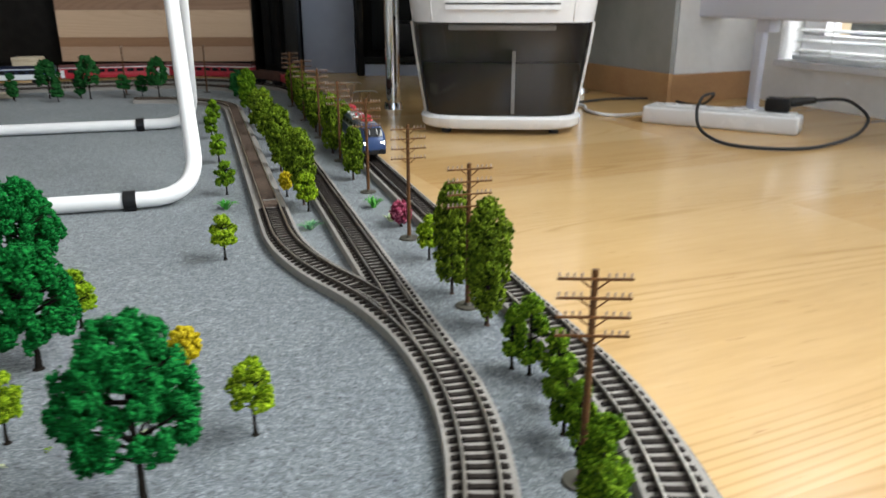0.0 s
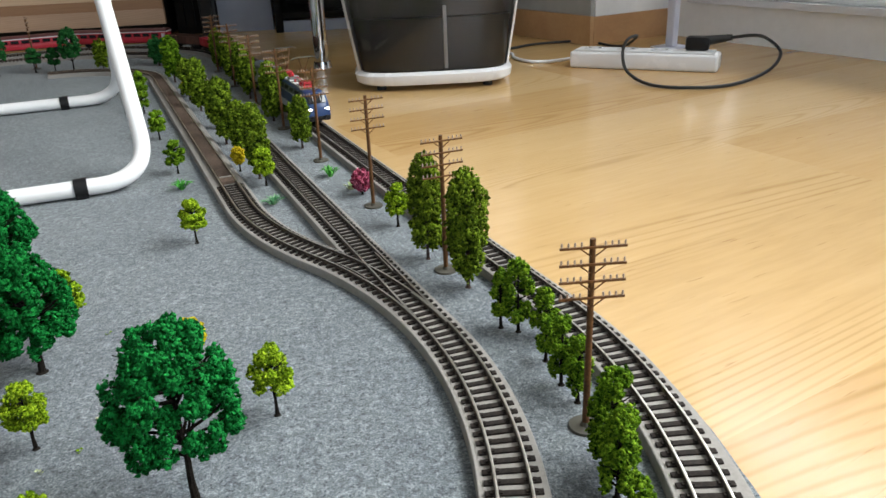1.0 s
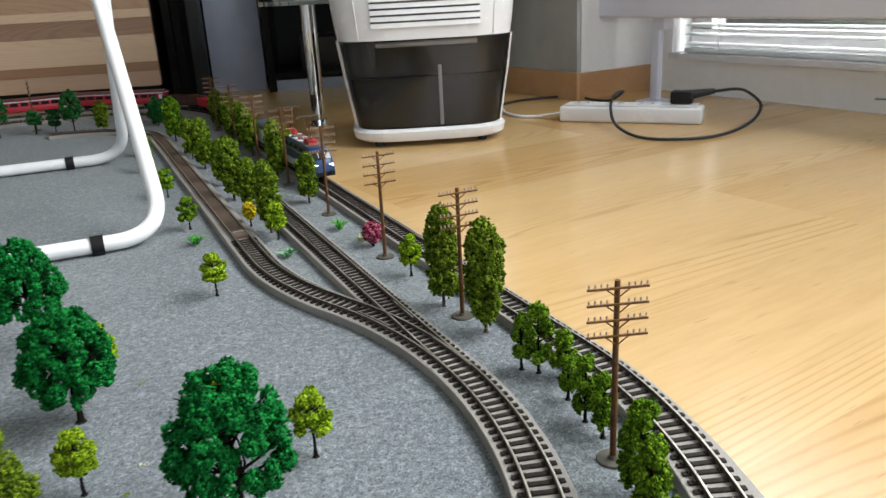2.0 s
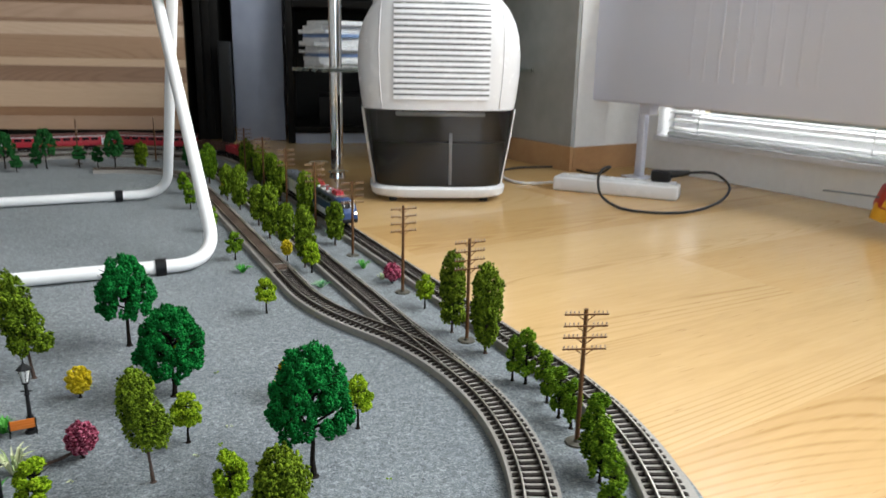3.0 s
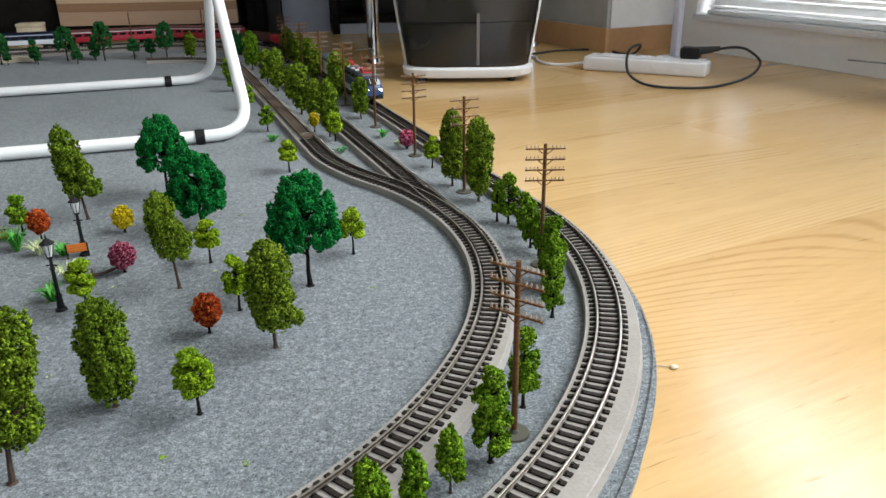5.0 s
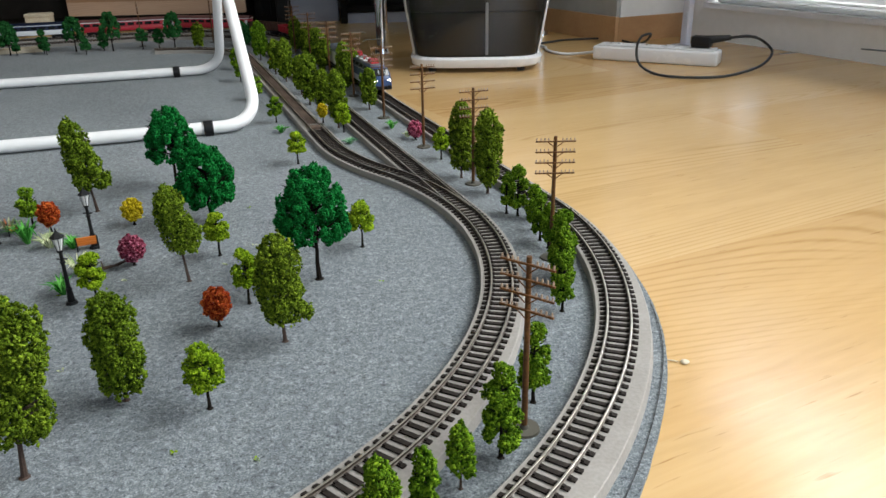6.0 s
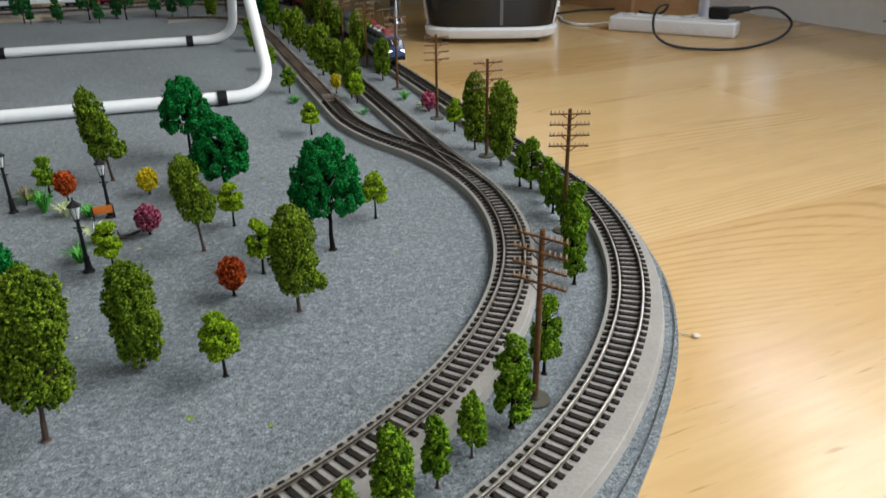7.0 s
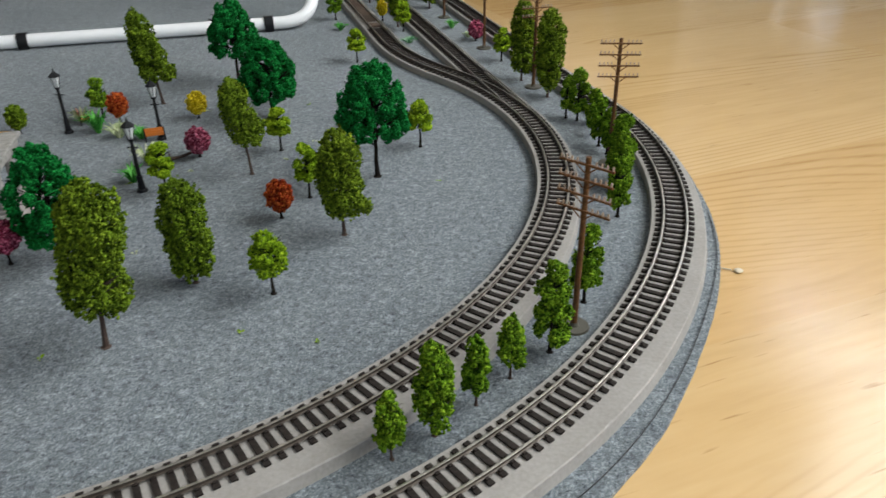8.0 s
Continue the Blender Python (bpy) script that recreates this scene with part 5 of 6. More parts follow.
# small lime trees in the meadow
tier_tree(-0.086, 0.153, 0.045, 0.025, 0.014)
tier_tree(-0.085, 0.293, 0.045, 0.022, 0.014)
tier_tree(0.000, 0.398, 0.044, 0.024, 0.014)
tier_tree(-0.127, 0.392, 0.041, 0.022, 0.014)
tier_tree(-0.326, 0.482, 0.042, 0.022, 0.010, LEAF_MID)
tier_tree(-0.202, 0.300, 0.045, 0.023, 0.016)
tier_tree(-0.087, 0.675, 0.041, 0.024, 0.012)
tier_tree(-0.143, 0.900, 0.040, 0.022, 0.010, LEAF_MID)
tier_tree(-0.197, 1.071, 0.040, 0.022, 0.010, LEAF_MID)
tier_tree(-0.256, 1.250, 0.050, 0.020, 0.009, LEAF_MID)
tier_tree(-0.290, 1.390, 0.046, 0.022, 0.009, LEAF_MID)
# round flowering bushes
ball_bush(-0.101, 0.258, 0.032, 0.022, 0.006, LEAF_RED, "round brick-red bush on a thin stem")
ball_bush(-0.228, 0.480, 0.028, 0.021, 0.004, LEAF_YELLOW, "round yellow-flowering bush on the felt")
ball_bush(-0.055, 0.462, 0.034, 0.020, 0.010, LEAF_YELLOW, "round yellow-flowering bush on a thin stem")
tier_tree(-0.151, 0.535, 0.043, 0.023, 0.012)
ball_bush(-0.198, 0.379, 0.028, 0.023, 0.003, LEAF_PINK, "round magenta-flowering bush on the felt")
ball_bush(-0.297, 0.455, 0.036, 0.021, 0.011, LEAF_RED, "round brick-red bush beside a street lamp")
ball_bush(-0.275, 0.192, 0.034, 0.024, 0.009, LEAF_PINK, "round dusky red bush beside the stone monument")
ball_bush(0.063, 0.772, 0.027, 0.022, 0.003, LEAF_PINK, "round magenta-flowering bush between the tracks")
ball_bush(-0.072, 0.890, 0.030, 0.016, 0.008, LEAF_YELLOW, "small yellow-flowering bush among trackside trees")
ball_bush(-0.205, 1.360, 0.036, 0.020, 0.008, LEAF_YELLOW, "small yellow-flowering bush among trackside trees")

# row between inner and outer tracks, near to far
SIDE = "leafy green trackside model tree"
for x, y, h, w, c0, k in ((-0.001, 0.009, 0.042, 0.0155, 0.003, 4), (0.019, 0.025, 0.059, 0.021, 0.003, 4), (0.040, 0.047, 0.045, 0.0155, 0.005, 4), (0.059, 0.068, 0.043, 0.0155, 0.004, 4)):
    column_tree(x, y, h, w * 1.05, c0 + 0.005, LEAF_MID, taper=(1.12, 0.6), label="small conical leaf-green trackside model tree", kind="conical_tree")
for x, y, h, w, c0, k in ((0.083, 0.091, 0.060, 0.022, 0.006, 4), (0.110, 0.141, 0.055, 0.019, 0.008, 3), (0.153, 0.256, 0.048, 0.018, 0.006, 3),
                          (0.162, 0.300, 0.050, 0.021, 0.004, 3), (0.166, 0.322, 0.057, 0.024, 0.008, 3)):
    tier_tree(x, y, h, w, c0, LEAF_MID, k, SIDE, 1.0, "trackside trees", "trackside_tree")
for x, y, h, w, c0, k in ((0.167, 0.377, 0.043, 0.015, 0.005, 3), (0.163, 0.396, 0.046, 0.016, 0.006, 3), (0.161, 0.423, 0.032, 0.014, 0.005, 2),
                          (0.168, 0.452, 0.036, 0.020, 0.004, 2), (0.153, 0.462, 0.053, 0.020, 0.008, 3), (0.143, 0.470, 0.043, 0.014, 0.006, 3)):
    tier_tree(x, y, h, w, c0, LEAF_MID, k, SIDE, 1.0, "trackside trees", "trackside_tree")
column_tree(0.132, 0.535, 0.095, 0.031, 0.008)
column_tree(0.109, 0.594, 0.093, 0.027, 0.006, lump=(0.006, 0.020, 0.010))
tier_tree(0.091, 0.673, 0.041, 0.022, 0.011)
column_tree(-0.004, 0.972, 0.068, 0.028, 0.006)
column_tree(-0.050, 1.135, 0.089, 0.029, 0.006)
column_tree(-0.036, 1.165, 0.074, 0.022, 0.006)
column_tree(-0.100, 1.313, 0.080, 0.029, 0.008)
column_tree(-0.118, 1.390, 0.086, 0.029, 0.008)
column_tree(-0.150, 1.500, 0.084, 0.030, 0.006)
column_tree(-0.190, 1.640, 0.082, 0.032, 0.006)
# row between siding and inner line
tier_tree(-0.038, 0.828, 0.042, 0.024, 0.012)
column_tree(-0.047, 0.855, 0.087, 0.028, 0.012)
column_tree(-0.076, 0.950, 0.072, 0.025, 0.010)
column_tree(-0.103, 1.020, 0.088, 0.030, 0.008)
column_tree(-0.126, 1.110, 0.070, 0.027, 0.008)
column_tree(-0.168, 1.240, 0.084, 0.030, 0.008)
column_tree(-0.200, 1.330, 0.070, 0.029, 0.008)
column_tree(-0.258, 1.520, 0.088, 0.034, 0.008, LEAF_MID)
column_tree(-0.330, 1.740, 0.060, 0.037, 0.006, LEAF_FAR)
# far row along the back
DIM = "small dark green model tree in the far row"
for x, y, h, w, c0 in ((-0.742, 1.735, 0.084, 0.052, 0.026), (-0.650, 1.728, 0.094, 0.050, 0.028), (-0.493, 1.706, 0.094, 0.046, 0.030), (-0.885, 1.70, 0.080, 0.050, 0.02)):
    green_tree(x, y, h, w, c0, LEAF_FAR, 0.0, "domed dark green model tree in the far row", 0.7)
for x, y, h, w, c0 in ((-0.865, 1.690, 0.030, 0.020, 0.008), (-0.811, 1.715, 0.056, 0.026, 0.008), (-0.795, 1.690, 0.036, 0.02, 0.008), (-0.698, 1.680, 0.037, 0.026, 0.008),
                       (-0.676, 1.740, 0.052, 0.026, 0.006), (-0.583, 1.745, 0.050, 0.030, 0.017), (-0.538, 1.730, 0.052, 0.026, 0.014)):
    tier_tree(x, y, h, w, c0, LEAF_FAR, 3, DIM, 0.9, "far small trees")
column_tree(-0.433, 1.700, 0.067, 0.031, 0.011, LEAF_OLIVE, label="small olive model tree in the far row", fine=0.8)

# grass tufts
for x, y, h, sp, mat, n, lab in ((-0.344, 0.472, 0.016, 0.016, GRASS_PALE, 26, "tuft of pale yellowish grass blades"), (-0.314, 0.440, 0.027, 0.021, GRASS, 46, "tuft of bright green grass blades"),
                                 (-0.289, 0.428, 0.018, 0.019, GRASS_PALE, 34, "tuft of pale yellowish grass blades"), (-0.266, 0.424, 0.014, 0.014, GRASS, 26, "tuft of bright green grass blades"),
                                 (-0.238, 0.362, 0.022, 0.019, GRASS_PALE, 34, "tuft of pale yellowish grass blades"), (-0.238, 0.325, 0.018, 0.016, GRASS, 34, "tuft of dark green grass blades"),
                                 (-0.026, 0.764, 0.009, 0.015, GRASS_MINT, 30, "tuft of mint-green grass blades")):
    grass_tuft(x, y, h, sp, mat, n, lab)
for x, y, h, sp, mat, n, lab in ((-0.128, 0.836, 0.013, 0.014, GRASS, 34, "tuft of bright green grass blades"), (0.030, 0.842, 0.014, 0.014, GRASS, 36, "tuft of bright green grass blades"),
                                 (0.052, 0.790, 0.009, 0.010, GRASS_PALE, 18, "tuft of pale grass beside the magenta bush"), (-0.012, 1.030, 0.012, 0.013, GRASS_MINT, 26, "tuft of mint-green grass blades")):
    grass_tuft(x, y, h, sp, mat, n, lab)
rng = random.Random(11)
for i in range(16):
    x, y = rng.uniform(-0.25, 0.04), rng.uniform(0.08, 0.6)
    grass_tuft(x, y, 0.0012, 0.0022, LEAF_LIME if i % 3 else GRASS_PALE, 5, "loose green crumb on the felt")

# ---- telegraph poles ----
def telegraph_pole():
    t = thing("telegraph_pole", "brown model telegraph pole with four crossarms on a round base", "telegraph pole", None, "telegraph poles")
    rod("post", 0.0019, 0.0015, (0, 0, 0.0012), (0, 0, 0.1085), POST, t, 10)
    bm = bmesh.new()
    add_cyl(bm, 0.0092, 0.0088, (0, 0, 0), (0, 0, 0.0014), 24)
    add_cyl(bm, 0.0030, 0.0020, (0, 0, 0.0014), (0, 0, 0.0035), 12)
    part("base", bm, BASE, t, "dark round base", True)
    bm = bmesh.new()
    add_cyl(bm, 0.00045, 0.00042, (0, 0, 0), (0, 0, 0.0009), 6)
    add_cyl(bm, 0.00070, 0.00038, (0, 0, 0.0009), (0, 0, 0.0025), 6)
    bmesh.ops.recalc_face_normals(bm, faces=bm.faces)
    ins = bpy.data.meshes.new("insulator")
    bm.to_mesh(ins)
    bm.free()
    ins.materials.append(INSUL)
    for i, z in enumerate((0.1040, 0.0950, 0.0860, 0.0770)):
        bm = bmesh.new()
        add_box(bm, 0.0330, 0.0012, 0.0011, (0, -0.0016, z), 0.0)
        for s in (-1, 1):
            add_cyl(bm, 0.0004, 0.0004, (s * 0.0065, -0.0016, z + 0.0002), (s * 0.0010, -0.0014, z - 0.0042), 5)
        arm = part("crossarm", bm, POLE, t)
        for k in (0.0155, 0.0122, 0.0090, 0.0058):
            for s in (-1, 1):
                share("insulator", ins, arm, pose(s * k, -0.0016, z + 0.0011))
    return t


pole0 = telegraph_pole()
spots = [(0.100, 0.115, -40), (0.1645, 0.355, -3), (0.120, 0.569, 14)] + [(0.072 - 0.0525 * i, 0.733 + 0.1755 * i, 16) for i in range(6)]
pole0.matrix_basis = pose(*spots[0][:2], 0, 0, 0, spots[0][2])
for x, y, a in spots[1:]:
    copy_thing(pole0, pose(x, y, 0, 0, 0, a))
for x, y in ((-0.60, 1.80), (-0.43, 1.845)):
    copy_thing(pole0, pose(x, y, 0, 0, 0, 100))

# ---- street lamps, benches, monument ----
def street_lamp(x, y, h):
    t = thing("street_lamp", "black model street lamp with a frosted lantern", "street lamp", pose(x, y, 0), "street lamps")
    bm = bmesh.new()
    for r0, r1, z0, z1 in ((0.0048, 0.0040, 0, 0.0022), (0.0030, 0.0022, 0.0022, 0.012), (0.0026, 0.0026, 0.012, 0.0135), (0.0017, 0.0013, 0.0135, h - 0.017), (0.0022, 0.0022, h - 0.027, h - 0.0258), (0.0025, 0.0025, h - 0.018, h - 0.0165)):
        add_cyl(bm, r0, r1, (0, 0, z0), (0, 0, z1), 10)
    part("post", bm, BLACK, t, smooth=True)
    rod("ladder_bar", 0.0006, 0.0006, (-0.0042, 0, h - 0.024), (0.0042, 0, h - 0.024), BLACK, t, 6)
    rod("lantern_glass", 0.0022, 0.0044, (0, 0, h - 0.0164), (0, 0, h - 0.0062), LANTERN, t, 6, "frosted lantern glass")
    bm = bmesh.new()
    for i in range(6):
        a = math.pi / 3 * i
        add_cyl(bm, 0.0003, 0.0003, (0.0023 * math.cos(a), 0.0023 * math.sin(a), h - 0.0164), (0.0046 * math.cos(a), 0.0046 * math.sin(a), h - 0.0062), 4)
    part("lantern_frame", bm, BLACK, t)
    bm = bmesh.new()
    add_cyl(bm, 0.0056, 0.0050, (0, 0, h - 0.0062), (0, 0, h - 0.0052), 6)
    add_cyl(bm, 0.0050, 0.0008, (0, 0, h - 0.0052), (0, 0, h - 0.0015), 6)
    add_cyl(bm, 0.0008, 0.0003, (0, 0, h - 0.0015), (0, 0, h + 0.0015), 6)
    part("lantern_cap", bm, BLACK, t)


street_lamp(-0.225, 0.308, 0.062)
street_lamp(-0.247, 0.423, 0.058)
street_lamp(-0.344, 0.442, 0.062)


def park_bench(x, y, turn):
    t = thing("park_bench", "orange model park bench with black end frames", "bench", pose(x, y, 0, 0, 0, turn), "park benches")
    for i in range(3):
        box("seat_slat", 0.0165, 0.0021, 0.0008, ORANGE, t, (0, -0.0024 + i * 0.0024, 0.0052))
    for i in range(3):
        box("back_slat", 0.0165, 0.0008, 0.0021, ORANGE, t, (0, 0.0042 + i * 0.0004, 0.0066 + i * 0.0025))
    for s in (-1, 1):
        bm = bmesh.new()
        add_box(bm, 0.0011, 0.0082, 0.0008, (s * 0.0088, 0, 0.0044))
        add_box(bm, 0.0011, 0.0010, 0.0046, (s * 0.0088, -0.0036, 0))
        add_box(bm, 0.0011, 0.0010, 0.0140, (s * 0.0088, 0.0046, 0))
        add_box(bm, 0.0011, 0.0080, 0.0009, (s * 0.0088, 0, 0.0078))
        part("end_frame", bm, BLACK, t)


park_bench(-0.252, 0.421, 200)
park_bench(-0.340, 0.470, 120)

mon = thing("stone_monument", "grey stone fountain monument with pillars on a stepped base", "monument", pose(-0.325, 0.262, 0, 0, 0, 14))
box("lower_step", 0.062, 0.062, 0.005, STONE, mon, (0, 0, 0), 0.0008)
box("upper_step", 0.050, 0.050, 0.006, STONE, mon, (0, 0, 0.0052), 0.0008)
for sx in (-1, 1):
    for sy in (-1, 1):
        bm = bmesh.new()
        add_cyl(bm, 0.0040, 0.0034, (sx * 0.018, sy * 0.018, 0.0114), (sx * 0.018, sy * 0.018, 0.044), 12)
        add_box(bm, 0.010, 0.010, 0.003, (sx * 0.018, sy * 0.018, 0.0440), 0.0006)
        add_box(bm, 0.010, 0.010, 0.003, (sx * 0.018, sy * 0.018, 0.0114), 0.0006)
        part("pillar", bm, STONE, mon, smooth=True)
box("entablature", 0.052, 0.052, 0.007, STONE, mon, (0, 0, 0.0472), 0.001)
box("cornice", 0.058, 0.058, 0.003, STONE, mon, (0, 0, 0.0544), 0.0008)
bm = bmesh.new()
add_cyl(bm, 0.010, 0.014, (0, 0, 0.0114), (0, 0, 0.024), 16)
add_cyl(bm, 0.004, 0.003, (0, 0, 0.024), (0, 0, 0.034), 12)
part("basin", bm, STONE, mon, smooth=True)
ball_bush(-0.391, 0.440, 0.030, 0.020, 0.004, LEAF_OLIVE, "low olive bush in a planter")
tagged(box("planter", 0.016, 0.016, 0.006, YELLOW, None, (-0.397, 0.424, 0.0), 0.001), "small yellow planter on the felt", "planter")
bm = bmesh.new()
pts = [(-0.226, 0.356, 0.002), (-0.220, 0.366, 0.0035), (-0.212, 0.374, 0.0025), (-0.205, 0.378, 0.0045)]
for a, b in zip(pts, pts[1:]):
    add_cyl(bm, 0.0016, 0.0012, a, b, 6)
add_cyl(bm, 0.0010, 0.0005, pts[1], (-0.224, 0.375, 0.006), 5)
tagged(part("fallen_branch", bm, REDBARK), "reddish brown fallen branch on the felt", "branch")

# far platform and box
plat = thing("station_platform", "low beige model platform beside the far track", "model platform", pose(-0.93, 1.735, 0, 0, 0, 17))
box("deck", 0.20, 0.045, 0.010, BEIGE, plat, (0, 0, 0), 0.001)
box("edge_strip", 0.20, 0.006, 0.0015, STONE, plat, (0, 0.0195, 0.0101))
fb = thing("beige_box", "beige cardboard box behind the far track", "box", pose(-1.00, 2.17, ROOM_Z, 0, 0, 8))
box("body", 0.068, 0.05, 0.048, BEIGE, fb, (0, 0, 0), 0.002)
box("lid", 0.070, 0.052, 0.010, BEIGE, fb, (0, 0, 0.0482), 0.002)
bm = bmesh.new()
bmesh.ops.create_icosphere(bm, subdivisions=2, radius=0.0024)
for v in bm.verts:
    v.co = Vector((v.co.x * 1.3, v.co.y, v.co.z * 0.6 + 0.0013)) * (1 + 0.35 * noise.noise(v.co * 300))
bmesh.ops.translate(bm, vec=(0.219, 0.180, ROOM_Z), verts=bm.verts)
add_cyl(bm, 0.0005, 0.0004, (0.215, 0.181, ROOM_Z + 0.0012), (0.204, 0.186, ROOM_Z + 0.001), 5)
tagged(part("paper_scrap", bm, BEIGE), "tiny beige crumpled scrap on the wooden floor", "scrap")

# ---- the train on the outer track ----
B_PTS, B_S = resample(PATH_B, 0.004)


def on_track(s, z=RAIL_TOP):
    "pose at s metres along the outer line, facing the train's nose"
    x, y, tx, ty = [float(np.interp(s, B_S, B_PTS[:, i])) for i in range(4)]
    return Matrix.Translation((x, y, z)) @ Matrix.Rotation(math.atan2(-ty, -tx), 4, "Z")


def wheels(t, xs, r=0.0052):
    for x in xs:
        bm = bmesh.new()
        for s in (-1, 1):
            add_cyl(bm, r, r, (x, s * 0.0088, r), (x, s * 0.0068, r), 18)
            add_cyl(bm, r * 1.1, r * 1.1, (x, s * 0.0068, r), (x, s * 0.0060, r), 18)
        add_cyl(bm, 0.001, 0.001, (x, -0.0068, r), (x, 0.0068, r), 8)
        part("wheelset", bm, BLACK, t, smooth=True)


def frame_under(t, length, xs):
    box("underframe", length - 0.008, 0.022, 0.005, BLACK, t, (0, 0, 0.0085), 0.0005)
    for x in xs:
        for s in (-1, 1):
            box("bogie_frame", 0.030 if len(xs) == 2 else 0.012, 0.002, 0.006, BLACK, t, (x, s * 0.0112, 0.0035), 0.0005)


def shell(name, length, mat, parent, prof, xs, label=""):
    "cross-section profile (y, z) carried along x with end factors"
    n = len(prof)
    vs, fs = [], []
    for x, ky, kz, cut in xs:
        for y, z in prof:
            vs.append((x, y * ky, prof[0][1] + (z - prof[0][1]) * kz))
    for i in range(len(xs) - 1):
        for k in range(n - 1):
            a = i * n + k
            fs.append((a, a + 1, a + 1 + n, a + n))
        fs.append((i * n + n - 1, i * n, i * n + n, i * n + 2 * n - 1))
    fs += [tuple(range(n)), tuple((len(xs) - 1) * n + k for k in range(n - 1, -1, -1))]
    bm = bmesh.new()
    bv = [bm.verts.new(v) for v in vs]
    for f in fs:
        bm.faces.new([bv[i] for i in f])
    ob = part(name, bm, mat, parent, label, True)
    return ob


def locomotive(s):
    L = 0.208
    t = thing("electric_locomotive", "blue electric model locomotive with grey roof and red pantographs", "model locomotive", on_track(s))
    frame_under(t, L, (-0.060, 0.060))
    wheels(t, (-0.074, -0.046, 0.046, 0.074), 0.0066)
    prof = [(-0.0165, 0.009), (-0.0172, 0.022), (-0.0168, 0.034), (-0.0130, 0.0425), (-0.0105, 0.0442), (0.0105, 0.0442), (0.0130, 0.0425), (0.0168, 0.034), (0.0172, 0.022), (0.0165, 0.009)]
    h = L / 2
    shell("body", L, LOCO_BLUE, t, prof, [(-h, 0.88, 0.40, 0), (-h + 0.003, 0.93, 0.60, 0), (-h + 0.0135, 0.985, 0.965, 0), (-h + 0.024, 1, 1, 0), (h - 0.024, 1, 1, 0), (h - 0.0135, 0.985, 0.965, 0), (h - 0.003, 0.93, 0.60, 0), (h, 0.88, 0.40, 0)], "blue body shell")
    box("roof_panel", L - 0.066, 0.0215, 0.0012, ROOF_GREY, t, (0, 0, 0.0442), 0.0004, "grey roof panel")
    box("roof_box", 0.018, 0.014, 0.0022, ROOF_GREY, t, (-0.014, 0, 0.0455), 0.0005)
    for k in (-1, 1):
        box("lower_panel", L - 0.076, 0.0006, 0.0095, COACH_WHITE, t, (0, k * 0.0173, 0.0100), 0.0, "pale grey lower side panel")
        for e in (-1, 1):
            box("lower_panel", 0.014, 0.0006, 0.0062, COACH_WHITE, t, (e * (h - 0.031), k * 0.0172, 0.0100), 0.0, "pale grey lower side panel")
        tilt = pose(0, k * 0.01535, 0.0382, k * 24.0, 0, 0)
        box("upper_band", L - 0.052, 0.0006, 0.0088, LOCO_DARK, t, (0, 0, -0.0044), 0.0, "navy band below the roof", tilt)
        for i in range(5):
            box("side_grille", 0.018, 0.0004, 0.0045, SHADOWGAP, t, (-0.052 + i * 0.026, k * 0.0004, -0.0020), 0.0, "", tilt)
        tube("side_stripe", [(-h + 0.010, k * 0.0162, 0.0185), (-h + 0.016, k * 0.0170, 0.0250), (-h + 0.026, k * 0.0174, 0.0325), (-h + 0.034, k * 0.0173, 0.0340),
             (h - 0.034, k * 0.0173, 0.0340), (h - 0.026, k * 0.0174, 0.0325), (h - 0.016, k * 0.0170, 0.0250), (h - 0.010, k * 0.0162, 0.0185)], 0.00045, COACH_WHITE, t, "thin white line along the side", 6)
        for e in (-1, 1):
            box("cab_side_window", 0.008, 0.0006, 0.0065, WINDOW_DARK, t, (e * (h - 0.0215), k * 0.0171, 0.0258))
        for x in (-0.030, -0.004, 0.022):
            box("white_roof_hatch", 0.009, 0.006, 0.0010, COACH_WHITE, t, (x, k * 0.0068, 0.0455), 0.0002)
    for e in (-1, 1):
        m = pose(e * (h - 0.0080), 0, 0.0366, 0, e * 50, 0)
        box("windscreen", 0.0135, 0.0240, 0.0012, WINDOW_DARK, t, (0.0004, 0, -0.0004), 0.0003, "dark cab windscreen", m)
        for k in (-1, 1):
            box("wiper", 0.009, 0.0006, 0.0004, SILVER, t, (0, k * 0.005, 0.0009), 0, "", m)
            hl = box("headlight", 0.0024, 0.0058, 0.0072, HEADLIGHT if e > 0 else LANTERN, t, (e * (h - 0.0015), k * 0.0108, 0.0175), 0.0006, "lit headlight" if e > 0 else "")
            rod("buffer", 0.0034, 0.0034, (e * (h + 0.001), k * 0.0100, 0.0125), (e * (h + 0.0045), k * 0.0100, 0.0125), BLACK, t, 12)
        box("buffer_beam", 0.003, 0.030, 0.006, BLACK, t, (e * (h - 0.001), 0, 0.0085), 0.0005)
        for i in range(3):
            box("pale_front_bar", 0.0005, 0.0018, 0.0016, COACH_WHITE, t, (e * (h - 0.0007), -0.003 + i * 0.003, 0.0215))
    # pantographs
    for e in (-1, 1):
        part_pantograph(t, e * 0.052, e)
    for i in range(6):
        rod("roof_insulator", 0.0015, 0.0012, (-0.035 + i * 0.014, 0.004 * (-1) ** i, 0.0454), (-0.035 + i * 0.014, 0.004 * (-1) ** i, 0.0492), RED_PLASTIC, t, 8, "red roof insulator")
    tube("roof_conductor", [(-0.045, 0.003, 0.0492), (-0.02, -0.003, 0.0496), (0.01, 0.003, 0.0492), (0.045, -0.002, 0.0496)], 0.0007, RED_PLASTIC, t, "red roof line", 6)
    return t


